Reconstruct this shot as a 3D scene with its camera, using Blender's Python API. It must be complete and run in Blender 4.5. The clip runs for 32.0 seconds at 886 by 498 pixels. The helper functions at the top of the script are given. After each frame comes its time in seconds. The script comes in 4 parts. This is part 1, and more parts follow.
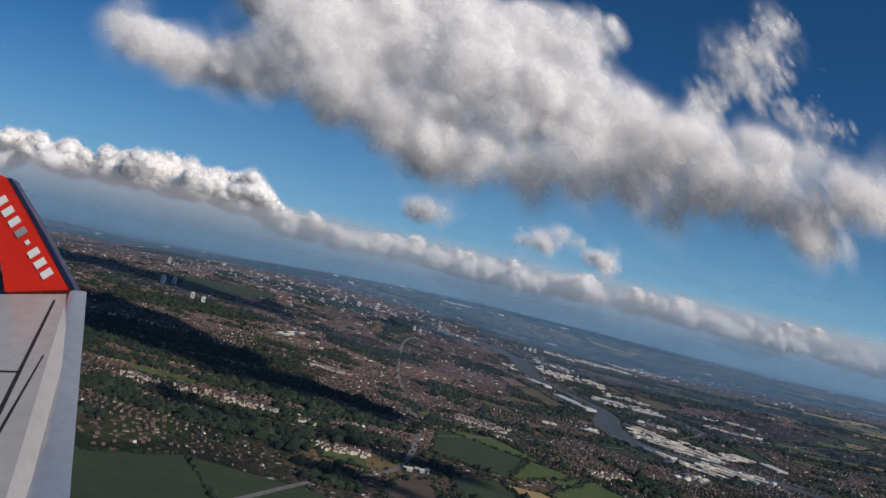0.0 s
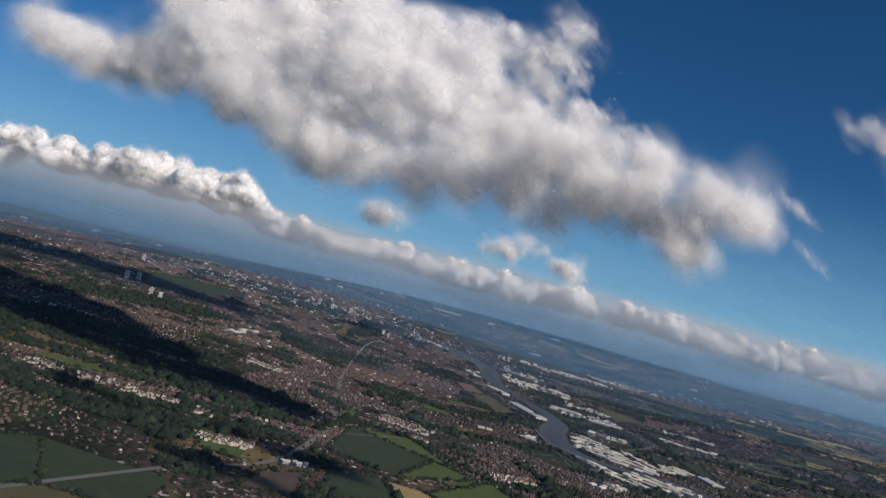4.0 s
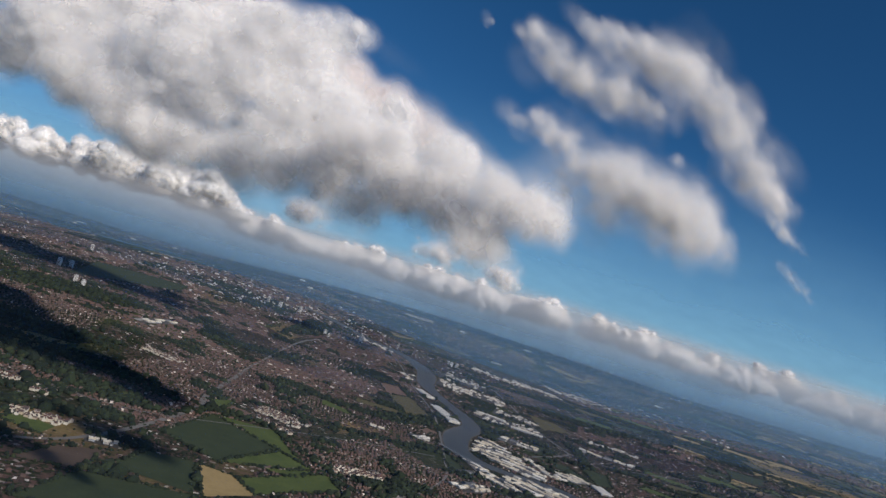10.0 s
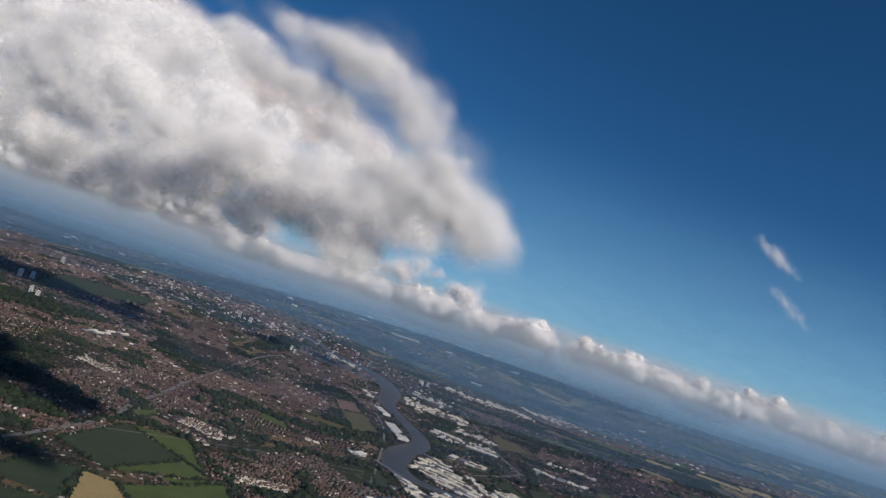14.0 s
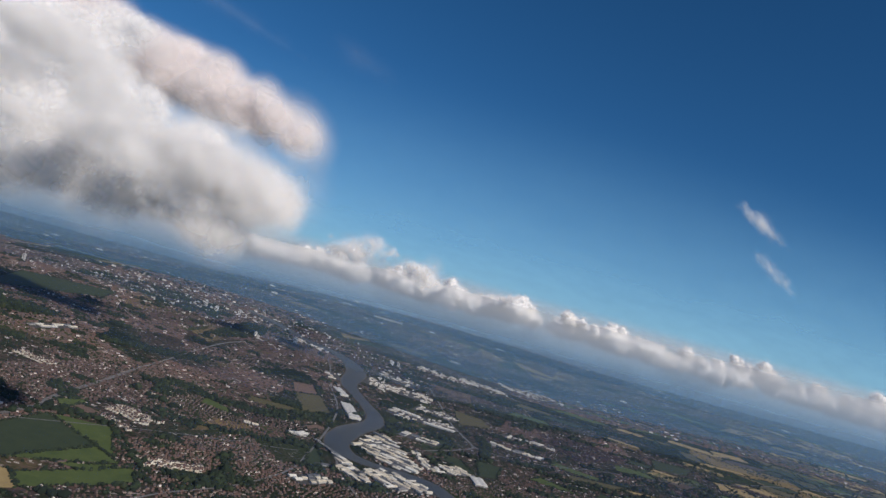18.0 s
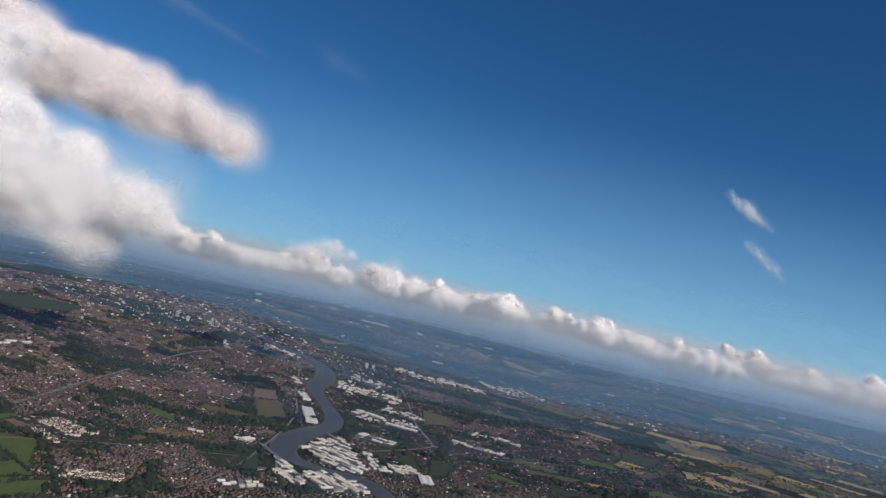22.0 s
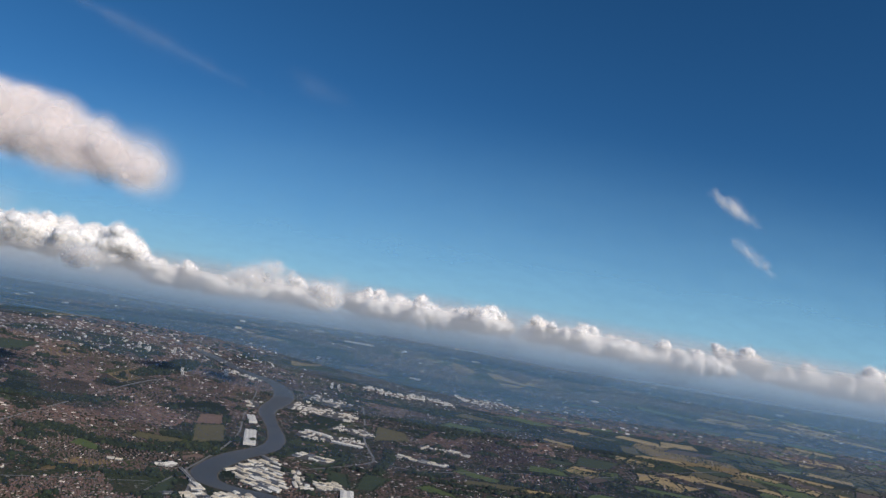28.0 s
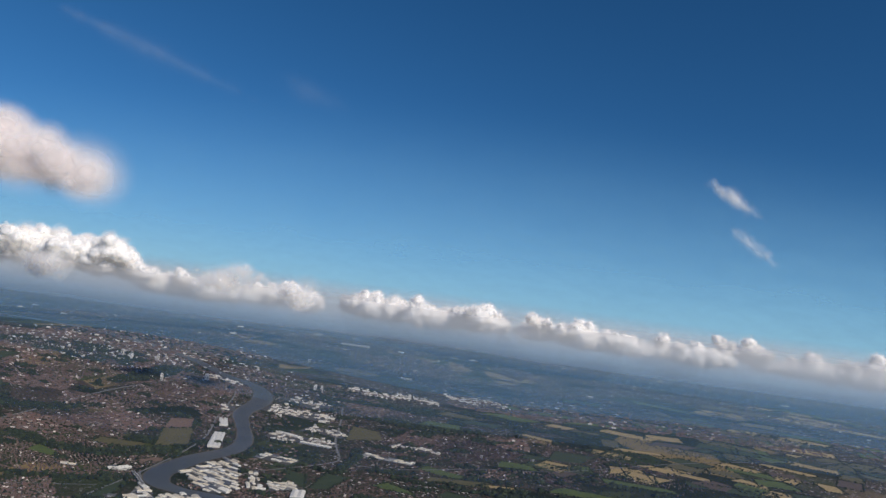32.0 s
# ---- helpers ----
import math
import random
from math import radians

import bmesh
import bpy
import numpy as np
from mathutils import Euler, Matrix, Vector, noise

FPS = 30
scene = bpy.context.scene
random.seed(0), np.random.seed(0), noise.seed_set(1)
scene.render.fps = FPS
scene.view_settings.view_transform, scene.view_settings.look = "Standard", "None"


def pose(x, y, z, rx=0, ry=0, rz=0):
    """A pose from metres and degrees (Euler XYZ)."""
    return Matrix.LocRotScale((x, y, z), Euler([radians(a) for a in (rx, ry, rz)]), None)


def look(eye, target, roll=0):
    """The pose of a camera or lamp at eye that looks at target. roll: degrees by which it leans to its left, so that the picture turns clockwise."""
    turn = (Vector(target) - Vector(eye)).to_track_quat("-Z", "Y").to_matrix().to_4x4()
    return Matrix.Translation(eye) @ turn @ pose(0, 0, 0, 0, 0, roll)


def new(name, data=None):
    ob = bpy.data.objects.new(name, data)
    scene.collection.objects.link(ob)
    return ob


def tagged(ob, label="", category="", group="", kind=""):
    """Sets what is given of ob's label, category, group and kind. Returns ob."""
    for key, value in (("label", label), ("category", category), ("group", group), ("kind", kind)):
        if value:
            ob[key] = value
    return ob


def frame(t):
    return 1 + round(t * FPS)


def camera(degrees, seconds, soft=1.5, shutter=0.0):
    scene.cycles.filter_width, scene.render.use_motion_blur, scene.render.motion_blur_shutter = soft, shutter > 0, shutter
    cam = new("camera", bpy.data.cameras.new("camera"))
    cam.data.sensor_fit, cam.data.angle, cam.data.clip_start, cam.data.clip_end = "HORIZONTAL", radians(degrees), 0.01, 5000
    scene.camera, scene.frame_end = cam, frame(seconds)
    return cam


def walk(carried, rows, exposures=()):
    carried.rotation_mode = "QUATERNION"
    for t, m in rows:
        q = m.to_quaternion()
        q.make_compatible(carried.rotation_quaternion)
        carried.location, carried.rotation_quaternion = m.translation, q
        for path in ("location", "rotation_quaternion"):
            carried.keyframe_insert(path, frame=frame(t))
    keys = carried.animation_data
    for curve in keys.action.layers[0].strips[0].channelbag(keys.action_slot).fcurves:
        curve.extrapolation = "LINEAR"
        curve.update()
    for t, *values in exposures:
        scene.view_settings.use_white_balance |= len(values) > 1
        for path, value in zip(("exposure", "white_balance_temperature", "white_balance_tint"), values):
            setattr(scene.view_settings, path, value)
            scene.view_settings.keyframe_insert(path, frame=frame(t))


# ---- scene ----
# The place is built at one tenth of its true size: ten metres of land are one metre here.
cam = camera(64.73, 32.0, soft=1.5)
ROWS = [
    (0.0, 0.00, 0.00, 46.90, 93.51, -12.40, -1.49),
    (0.5, 4.73, -0.45, 47.55, 93.64, -12.66, -1.36),
    (1.0, 9.44, -0.89, 48.20, 93.60, -12.93, -1.21),
    (1.5, 14.13, -1.33, 48.87, 93.40, -13.11, -0.99),
    (2.0, 18.81, -1.76, 49.56, 93.83, -13.26, -0.81),
    (2.5, 23.48, -2.18, 50.27, 94.51, -13.56, -0.45),
    (3.0, 28.16, -2.59, 50.98, 94.60, -13.90, -0.29),
    (3.5, 32.84, -2.97, 51.72, 93.99, -14.12, -0.39),
    (5.5, 51.62, -4.37, 54.76, 95.08, -15.13, -0.38),
    (6.0, 56.33, -4.69, 55.53, 95.94, -15.75, -0.33),
    (6.5, 61.07, -4.98, 56.31, 96.43, -16.12, -0.37),
    (7.0, 65.84, -5.22, 57.11, 97.07, -16.07, -0.35),
    (7.5, 70.62, -5.43, 57.91, 97.52, -15.53, -0.41),
    (8.0, 75.41, -5.59, 58.72, 96.75, -15.26, -0.43),
    (8.5, 80.18, -5.72, 59.56, 95.61, -15.32, -0.47),
    (9.0, 84.92, -5.82, 60.41, 94.74, -15.63, -0.37),
    (9.5, 89.62, -5.90, 61.29, 94.50, -16.15, -0.26),
    (10.0, 94.28, -5.96, 62.18, 94.72, -16.74, -0.07),
    (10.5, 98.91, -6.00, 63.10, 94.90, -17.00, 0.05),
    (11.0, 103.52, -6.04, 64.03, 95.05, -16.87, 0.03),
    (11.5, 108.11, -6.05, 64.99, 95.22, -16.75, 0.07),
    (12.0, 112.72, -6.04, 65.95, 95.69, -16.82, 0.13),
    (12.5, 117.33, -6.02, 66.93, 96.32, -16.98, 0.23),
    (13.0, 121.96, -5.99, 67.89, 96.80, -17.31, 0.42),
    (13.5, 126.58, -5.96, 68.84, 96.80, -17.48, 0.56),
    (14.0, 131.20, -5.93, 69.78, 96.31, -17.65, 0.59),
    (14.5, 135.81, -5.90, 70.70, 95.86, -17.68, 0.53),
    (16.5, 154.20, -5.76, 74.36, 95.24, -15.82, 0.41),
    (17.0, 158.79, -5.69, 75.27, 94.80, -15.62, 0.44),
    (17.5, 163.36, -5.59, 76.20, 94.76, -15.62, 0.67),
    (18.0, 167.89, -5.47, 77.14, 94.79, -15.10, 0.86),
    (18.5, 172.36, -5.34, 78.06, 94.54, -14.59, 0.92),
    (19.0, 176.80, -5.22, 78.97, 94.29, -14.35, 0.93),
    (19.5, 181.21, -5.10, 79.84, 94.38, -14.21, 0.96),
    (20.0, 185.62, -4.98, 80.69, 94.64, -13.94, 1.03),
    (20.5, 190.03, -4.85, 81.51, 94.73, -13.63, 1.14),
    (21.0, 194.46, -4.70, 82.31, 94.81, -13.32, 1.28),
    (21.5, 198.91, -4.54, 83.08, 94.78, -13.01, 1.35),
    (22.0, 203.39, -4.37, 83.83, 94.80, -12.66, 1.42),
    (22.5, 207.91, -4.19, 84.57, 94.84, -12.26, 1.55),
    (23.0, 212.44, -4.00, 85.29, 94.82, -11.93, 1.71),
    (23.5, 216.99, -3.83, 86.00, 94.82, -11.67, 1.88),
    (24.0, 221.55, -3.67, 86.67, 94.72, -11.40, 2.00),
    (24.5, 226.10, -3.54, 87.30, 94.67, -11.14, 2.11),
    (25.0, 230.66, -3.42, 87.89, 94.65, -10.76, 2.19),
    (25.5, 235.22, -3.32, 88.40, 94.55, -10.47, 2.19),
    (27.5, 253.43, -3.00, 90.20, 95.91, -9.51, 2.42),
    (28.0, 258.04, -2.85, 90.61, 96.02, -9.28, 2.58),
    (28.5, 262.71, -2.61, 91.00, 96.01, -8.99, 2.78),
    (29.0, 267.44, -2.29, 91.37, 96.32, -8.74, 2.98),
    (29.5, 272.22, -1.92, 91.74, 96.62, -8.52, 3.21),
    (30.0, 277.03, -1.52, 92.11, 96.30, -8.25, 3.40),
    (30.5, 281.86, -1.10, 92.47, 96.05, -8.04, 3.50),
    (31.0, 286.70, -0.70, 92.83, 96.08, -7.85, 3.62),
    (31.5, 291.53, -0.34, 93.16, 96.28, -7.74, 3.80),
    (32.0, 296.35, -0.00, 93.49, 95.89, -7.59, 4.01),
]
walk(cam, [(t, pose(x, y, z, rx, ry, rz)) for t, x, y, z, rx, ry, rz in ROWS],
     [(0, -0.05), (9, -0.05), (14, -0.06), (19, 0.10), (32, 0.12)])
scene.cycles.transparent_max_bounces = 128
scene.cycles.diffuse_bounces = 12

# ---- sky and sun ----
SUN = Vector((1.45, -1.35, 1.22)).normalized()
world = bpy.data.worlds.new("sky")
scene.world = world
world.use_nodes = True
wn = world.node_tree
sky = wn.nodes.new("ShaderNodeTexSky")
sky.sky_type, sky.sun_disc = "NISHITA", False
sky.sun_elevation = math.asin(SUN.z)
sky.sun_rotation = math.atan2(SUN.x, SUN.y)
sky.altitude, sky.air_density, sky.dust_density, sky.ozone_density = 2500, 1.0, 0.2, 7.0
deep = wn.nodes.new("ShaderNodeHueSaturation")
deep.inputs["Hue"].default_value, deep.inputs["Saturation"].default_value = 0.496, 1.15
wn.links.new(sky.outputs[0], deep.inputs["Color"])
wn.links.new(deep.outputs[0], wn.nodes["Background"].inputs[0])
wn.nodes["Background"].inputs[1].default_value = 0.067
lamp = bpy.data.lights.new("sun", "SUN")
lamp.energy, lamp.angle, lamp.color = 3.5, radians(0.6), (1.0, 0.905, 0.80)
sun = new("sun", lamp)
sun.matrix_world = look(SUN * 900, (0, 0, 0))


# ---- materials ----
def material(name):
    m = bpy.data.materials.new(name)
    m.use_nodes = True
    return m, m.node_tree, m.node_tree.nodes["Principled BSDF"]


def ramp(nt, stops, source, interpolation="LINEAR"):
    r = nt.nodes.new("ShaderNodeValToRGB")
    r.color_ramp.interpolation = interpolation
    el = r.color_ramp.elements
    while len(el) < len(stops):
        el.new(0.5)
    for e, (p, c) in zip(el, stops):
        e.position = p
        e.color = (*c, 1) if len(c) == 3 else (c[0], c[0], c[0], 1)
    nt.links.new(source, r.inputs[0])
    return r.outputs[0]


def tex(nt, kind, scale, detail=4.0, stretch=(1, 1, 1), turn=0.0, coords="Object", rough=0.6):
    tc = nt.nodes.new("ShaderNodeTexCoord")
    mp = nt.nodes.new("ShaderNodeMapping")
    mp.inputs["Scale"].default_value = stretch
    mp.inputs["Rotation"].default_value = (0, 0, radians(turn))
    nt.links.new(tc.outputs[coords], mp.inputs[0])
    t = nt.nodes.new("ShaderNodeTexNoise" if kind == "noise" else "ShaderNodeTexVoronoi")
    t.inputs["Scale"].default_value = scale
    if kind == "noise":
        t.inputs["Detail"].default_value = detail
        t.inputs["Roughness"].default_value = rough
    nt.links.new(mp.outputs[0], t.inputs["Vector"])
    return t


def mix(nt, factor, a, b, blend="MIX"):
    n = nt.nodes.new("ShaderNodeMix")
    n.data_type, n.blend_type = "RGBA", blend
    for socket, v in ((n.inputs[0], factor), (n.inputs[6], a), (n.inputs[7], b)):
        if isinstance(v, (int, float)):
            socket.default_value = v
        elif isinstance(v, tuple):
            socket.default_value = (*v, 1)
        else:
            nt.links.new(v, socket)
    return n.outputs[2]


def bump(nt, bs, source, strength, distance):
    b = nt.nodes.new("ShaderNodeBump")
    b.inputs["Strength"].default_value, b.inputs["Distance"].default_value = strength, distance
    nt.links.new(source, b.inputs["Height"])
    nt.links.new(b.outputs[0], bs.inputs["Normal"])


def matter(name, dark, light, rough=0.8, scale=1.0, metal=0.0, fine=8.0):
    """A surface that varies between two colours at two scales, with fine relief."""
    m, nt, bs = material(name)
    a = tex(nt, "noise", scale).outputs[0]
    b = tex(nt, "noise", scale * fine).outputs[0]
    c = ramp(nt, [(0.3, dark), (0.7, light)], a)
    c = mix(nt, 0.35, c, ramp(nt, [(0.35, dark), (0.65, light)], b))
    nt.links.new(c, bs.inputs["Base Color"])
    bs.inputs["Roughness"].default_value, bs.inputs["Metallic"].default_value = rough, metal
    bump(nt, bs, b, 0.3, 0.05 / max(scale, 0.01) * 0.2)
    return m


def island(name, stops, rough=0.85, spread=0.0):
    """A surface whose colour differs from piece to piece of the same mesh."""
    m, nt, bs = material(name)
    g = nt.nodes.new("ShaderNodeNewGeometry")
    c = ramp(nt, stops, g.outputs["Random Per Island"], "CONSTANT")
    n = tex(nt, "noise", 2.0).outputs[0]
    c = mix(nt, 0.5, c, ramp(nt, [(0.3, (0.45,)), (0.7, (1.0,))], n), "MULTIPLY")
    nt.links.new(c, bs.inputs["Base Color"])
    bs.inputs["Roughness"].default_value = rough
    return m


def by_object(name, stops, rough=0.6, scale=0.8):
    """A surface whose colour differs from thing to thing."""
    m, nt, bs = material(name)
    g = nt.nodes.new("ShaderNodeObjectInfo")
    c = ramp(nt, stops, g.outputs["Random"], "CONSTANT")
    n = tex(nt, "noise", scale, stretch=(1, 1, 1)).outputs[0]
    c = mix(nt, 0.6, c, ramp(nt, [(0.3, (0.6,)), (0.7, (1.0,))], n), "MULTIPLY")
    nt.links.new(c, bs.inputs["Base Color"])
    bs.inputs["Roughness"].default_value = rough
    return m


def ground_material():
    """Countryside and town seen from the air: a patchwork of meadows, woods and crops, broken by grain."""
    m, nt, bs = material("land")
    cells = tex(nt, "voronoi", 0.022, stretch=(1.0, 0.55, 0.0), turn=24)
    sep = nt.nodes.new("ShaderNodeSeparateColor")
    nt.links.new(cells.outputs["Color"], sep.inputs[0])
    crops = ramp(nt, [(0.0, (0.024, 0.034, 0.015)), (0.26, (0.038, 0.054, 0.021)), (0.48, (0.016, 0.024, 0.012)),
                      (0.60, (0.060, 0.072, 0.027)), (0.72, (0.024, 0.032, 0.018)), (0.83, (0.26, 0.19, 0.085)),
                      (0.95, (0.068, 0.050, 0.036))], sep.outputs[0], "CONSTANT")
    town = tex(nt, "voronoi", 0.75, stretch=(1.0, 1.0, 0.0))
    sep2 = nt.nodes.new("ShaderNodeSeparateColor")
    nt.links.new(town.outputs["Color"], sep2.inputs[0])
    roofs = ramp(nt, [(0.0, (0.028, 0.036, 0.020)), (0.32, (0.085, 0.062, 0.054)), (0.60, (0.120, 0.076, 0.064)),
                      (0.80, (0.044, 0.054, 0.028)), (0.93, (0.30, 0.25, 0.23)), (0.975, (0.76, 0.70, 0.64))], sep2.outputs[0], "CONSTANT")
    where = ramp(nt, [(0.42, (0.0,)), (0.52, (1.0,))], tex(nt, "noise", 0.0052, 3).outputs[0])
    c = mix(nt, where, crops, roofs)
    woods = ramp(nt, [(0.545, (0.0,)), (0.60, (1.0,))], tex(nt, "noise", 0.011, 5, stretch=(0.7, 1.3, 0)).outputs[0])
    c = mix(nt, woods, c, (0.014, 0.022, 0.011))
    grain = tex(nt, "noise", 0.9, 6).outputs[0]
    c = mix(nt, 0.7, c, ramp(nt, [(0.3, (0.5,)), (0.7, (1.25,))], grain), "MULTIPLY")
    nt.links.new(c, bs.inputs["Base Color"])
    bs.inputs["Roughness"].default_value = 0.95
    bs.inputs["Specular IOR Level"].default_value = 0.1
    bump(nt, bs, grain, 0.6, 0.5)
    return m


def water_material():
    m, nt, bs = material("river_water")
    n = tex(nt, "noise", 0.05, 3).outputs[0]
    nt.links.new(ramp(nt, [(0.35, (0.060, 0.062, 0.060)), (0.65, (0.085, 0.085, 0.078))], n), bs.inputs["Base Color"])
    bs.inputs["Roughness"].default_value = 0.42
    bs.inputs["Specular IOR Level"].default_value = 0.25
    bump(nt, bs, tex(nt, "noise", 2.5, 3).outputs[0], 0.25, 0.06)
    return m


def cloud_material(name, scale, soft):
    """The dense white middle of a far cumulus."""
    m, nt, bs = material(name)
    bs.inputs["Base Color"].default_value = (0.985, 0.98, 0.975, 1)
    bs.inputs["Roughness"].default_value = 1.0
    bs.inputs["Specular IOR Level"].default_value = 0.0
    bs.inputs["Subsurface Weight"].default_value = 1.0
    bs.inputs["Subsurface Radius"].default_value = (1.0, 1.0, 1.0)
    bs.inputs["Subsurface Scale"].default_value = soft
    bump(nt, bs, tex(nt, "noise", scale * 3, 6).outputs[0], 0.25, 2.0)
    return m


def vapour_material(name, alpha, scale, white=(0.975, 0.965, 0.96), torn=0.26):
    """A fleck of cloud vapour, thickest in its middle and torn by fine eddies."""
    m, nt, bs = material(name)
    out = nt.nodes["Material Output"]
    d, tl, tr = (nt.nodes.new("ShaderNodeBsdf" + k) for k in ("Diffuse", "Translucent", "Transparent"))
    d.inputs[0].default_value = tl.inputs[0].default_value = (*white, 1)
    s1, s2 = nt.nodes.new("ShaderNodeMixShader"), nt.nodes.new("ShaderNodeMixShader")
    s1.inputs[0].default_value = 0.46
    nt.links.new(d.outputs[0], s1.inputs[1])
    nt.links.new(tl.outputs[0], s1.inputs[2])
    tc = nt.nodes.new("ShaderNodeTexCoord")
    far = nt.nodes.new("ShaderNodeVectorMath")
    far.operation = "DISTANCE"
    far.inputs[1].default_value = (0.5, 0.5, 0.0)
    nt.links.new(tc.outputs["UV"], far.inputs[0])
    mr = nt.nodes.new("ShaderNodeMapRange")
    mr.interpolation_type = "SMOOTHSTEP"
    for i, v in ((1, 0.0), (2, 0.5), (3, alpha), (4, 0.0)):
        mr.inputs[i].default_value = v
    nt.links.new(far.outputs["Value"], mr.inputs[0])
    n = tex(nt, "noise", scale, 6, rough=0.62).outputs[0]
    mu = nt.nodes.new("ShaderNodeMath")
    mu.operation = "MULTIPLY"
    nt.links.new(mr.outputs[0], mu.inputs[0])
    nt.links.new(ramp(nt, [(0.34, (torn,)), (0.62, (1.0,))], n), mu.inputs[1])
    nt.links.new(mu.outputs[0], s2.inputs[0])
    nt.links.new(tr.outputs[0], s2.inputs[1])
    nt.links.new(s1.outputs[0], s2.inputs[2])
    nt.links.new(s2.outputs[0], out.inputs[0])
    return m


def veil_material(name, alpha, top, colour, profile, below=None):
    """Haze painted on a see-through sheet: tint and alpha by height, fading out at the top."""
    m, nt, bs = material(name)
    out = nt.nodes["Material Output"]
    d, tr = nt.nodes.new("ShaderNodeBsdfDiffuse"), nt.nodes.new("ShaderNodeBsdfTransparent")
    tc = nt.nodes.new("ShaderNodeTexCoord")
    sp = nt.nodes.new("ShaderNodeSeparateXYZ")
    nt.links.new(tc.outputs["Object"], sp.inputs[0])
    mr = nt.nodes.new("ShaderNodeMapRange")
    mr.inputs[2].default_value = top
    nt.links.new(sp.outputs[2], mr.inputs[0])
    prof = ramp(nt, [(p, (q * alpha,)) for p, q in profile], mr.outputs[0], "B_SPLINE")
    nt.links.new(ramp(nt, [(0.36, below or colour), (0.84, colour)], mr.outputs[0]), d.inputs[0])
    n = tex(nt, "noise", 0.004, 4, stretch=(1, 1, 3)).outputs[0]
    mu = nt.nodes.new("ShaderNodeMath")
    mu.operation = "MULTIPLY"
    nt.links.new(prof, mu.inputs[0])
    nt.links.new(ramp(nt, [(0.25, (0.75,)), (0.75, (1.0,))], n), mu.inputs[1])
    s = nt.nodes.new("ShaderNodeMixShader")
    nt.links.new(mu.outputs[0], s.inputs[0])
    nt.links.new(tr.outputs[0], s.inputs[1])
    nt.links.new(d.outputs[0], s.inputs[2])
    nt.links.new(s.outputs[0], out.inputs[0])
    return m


LAND = ground_material()
WATER = water_material()
ASPHALT = matter("asphalt", (0.13, 0.126, 0.12), (0.20, 0.195, 0.187), 0.9, 0.4)
YARD = matter("yard_tarmac", (0.040, 0.040, 0.038), (0.096, 0.092, 0.084), 0.9, 0.35)
MUD = matter("bare_bank", (0.080, 0.068, 0.048), (0.152, 0.128, 0.096), 0.9, 0.3)
GRASS = matter("meadow_grass", (0.048, 0.078, 0.014), (0.095, 0.126, 0.025), 0.95, 0.12)
# Rough grass, its green darkened further to paint in cloud shade.
DULL = matter("rough_grass_painted_shade", (0.018, 0.035, 0.011), (0.040, 0.058, 0.019), 0.95, 0.15)
OLIVE = matter("dry_grass", (0.068, 0.064, 0.024), (0.120, 0.100, 0.040), 0.95, 0.2)
STRAW = matter("ripe_corn", (0.30, 0.215, 0.088), (0.42, 0.31, 0.135), 0.95, 0.15)
SOIL = matter("ploughed_soil", (0.064, 0.044, 0.032), (0.104, 0.072, 0.052), 0.95, 0.3)
CLAY = matter("cleared_red_ground", (0.136, 0.084, 0.060), (0.192, 0.128, 0.096), 0.95, 0.2)
FOLIAGE = island("foliage", [(0.0, (0.009, 0.019, 0.010)), (0.35, (0.014, 0.027, 0.012)), (0.7, (0.024, 0.040, 0.017)), (0.92, (0.036, 0.048, 0.019))], 0.95)
HOUSE_WALL = island("house_walls", [(0.0, (0.140, 0.096, 0.080)), (0.55, (0.185, 0.135, 0.112)), (0.88, (0.42, 0.35, 0.30)), (0.97, (0.80, 0.72, 0.65))])
HOUSE_ROOF = island("house_roofs", [(0.0, (0.105, 0.064, 0.057)), (0.32, (0.138, 0.076, 0.065)), (0.58, (0.075, 0.062, 0.064)), (0.80, (0.100, 0.076, 0.072)), (0.95, (0.30, 0.25, 0.235)), (0.985, (0.70, 0.63, 0.58))])
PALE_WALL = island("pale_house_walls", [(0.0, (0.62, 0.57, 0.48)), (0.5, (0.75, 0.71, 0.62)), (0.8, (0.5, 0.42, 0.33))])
PALE_ROOF = island("far_shed_roofs", [(0.0, (0.90, 0.88, 0.82)), (0.30, (0.70, 0.65, 0.56)), (0.50, (0.30, 0.29, 0.28)), (0.72, (0.17, 0.16, 0.16)), (0.84, (0.84, 0.82, 0.78))], 0.6)
WHITE_ROOF = matter("white_sheet_roof", (0.74, 0.71, 0.63), (0.84, 0.80, 0.72), 0.5, 0.5)
SHED_WALL = by_object("shed_walls", [(0.0, (0.45, 0.44, 0.42)), (0.4, (0.62, 0.60, 0.55)), (0.7, (0.36, 0.38, 0.40))], 0.6)
SHED_ROOF = by_object("shed_roofs", [(0.0, (0.92, 0.84, 0.68)), (0.26, (0.93, 0.89, 0.79)), (0.50, (0.66, 0.58, 0.46)), (0.62, (0.27, 0.26, 0.25)), (0.70, (0.84, 0.74, 0.56)), (0.88, (0.13, 0.135, 0.145))], 0.55)
CONCRETE = by_object("tower_concrete", [(0.0, (0.72, 0.70, 0.66)), (0.4, (0.55, 0.52, 0.48)), (0.7, (0.78, 0.77, 0.75))], 0.7)
WINDOW = matter("window_bands", (0.05, 0.06, 0.07), (0.10, 0.12, 0.14), 0.25, 2.0)
CLOUD_FAR = cloud_material("far_cloud_body", scale=0.03, soft=9.0)
NEAR_VAPOUR = vapour_material("near_vapour", 0.25, 0.16, torn=0.12)
THIN_VAPOUR = vapour_material("thin_vapour", 0.30, 0.40, torn=0.08)
FAR_VAPOUR = vapour_material("far_vapour", 0.40, 0.03, (0.97, 0.945, 0.915))
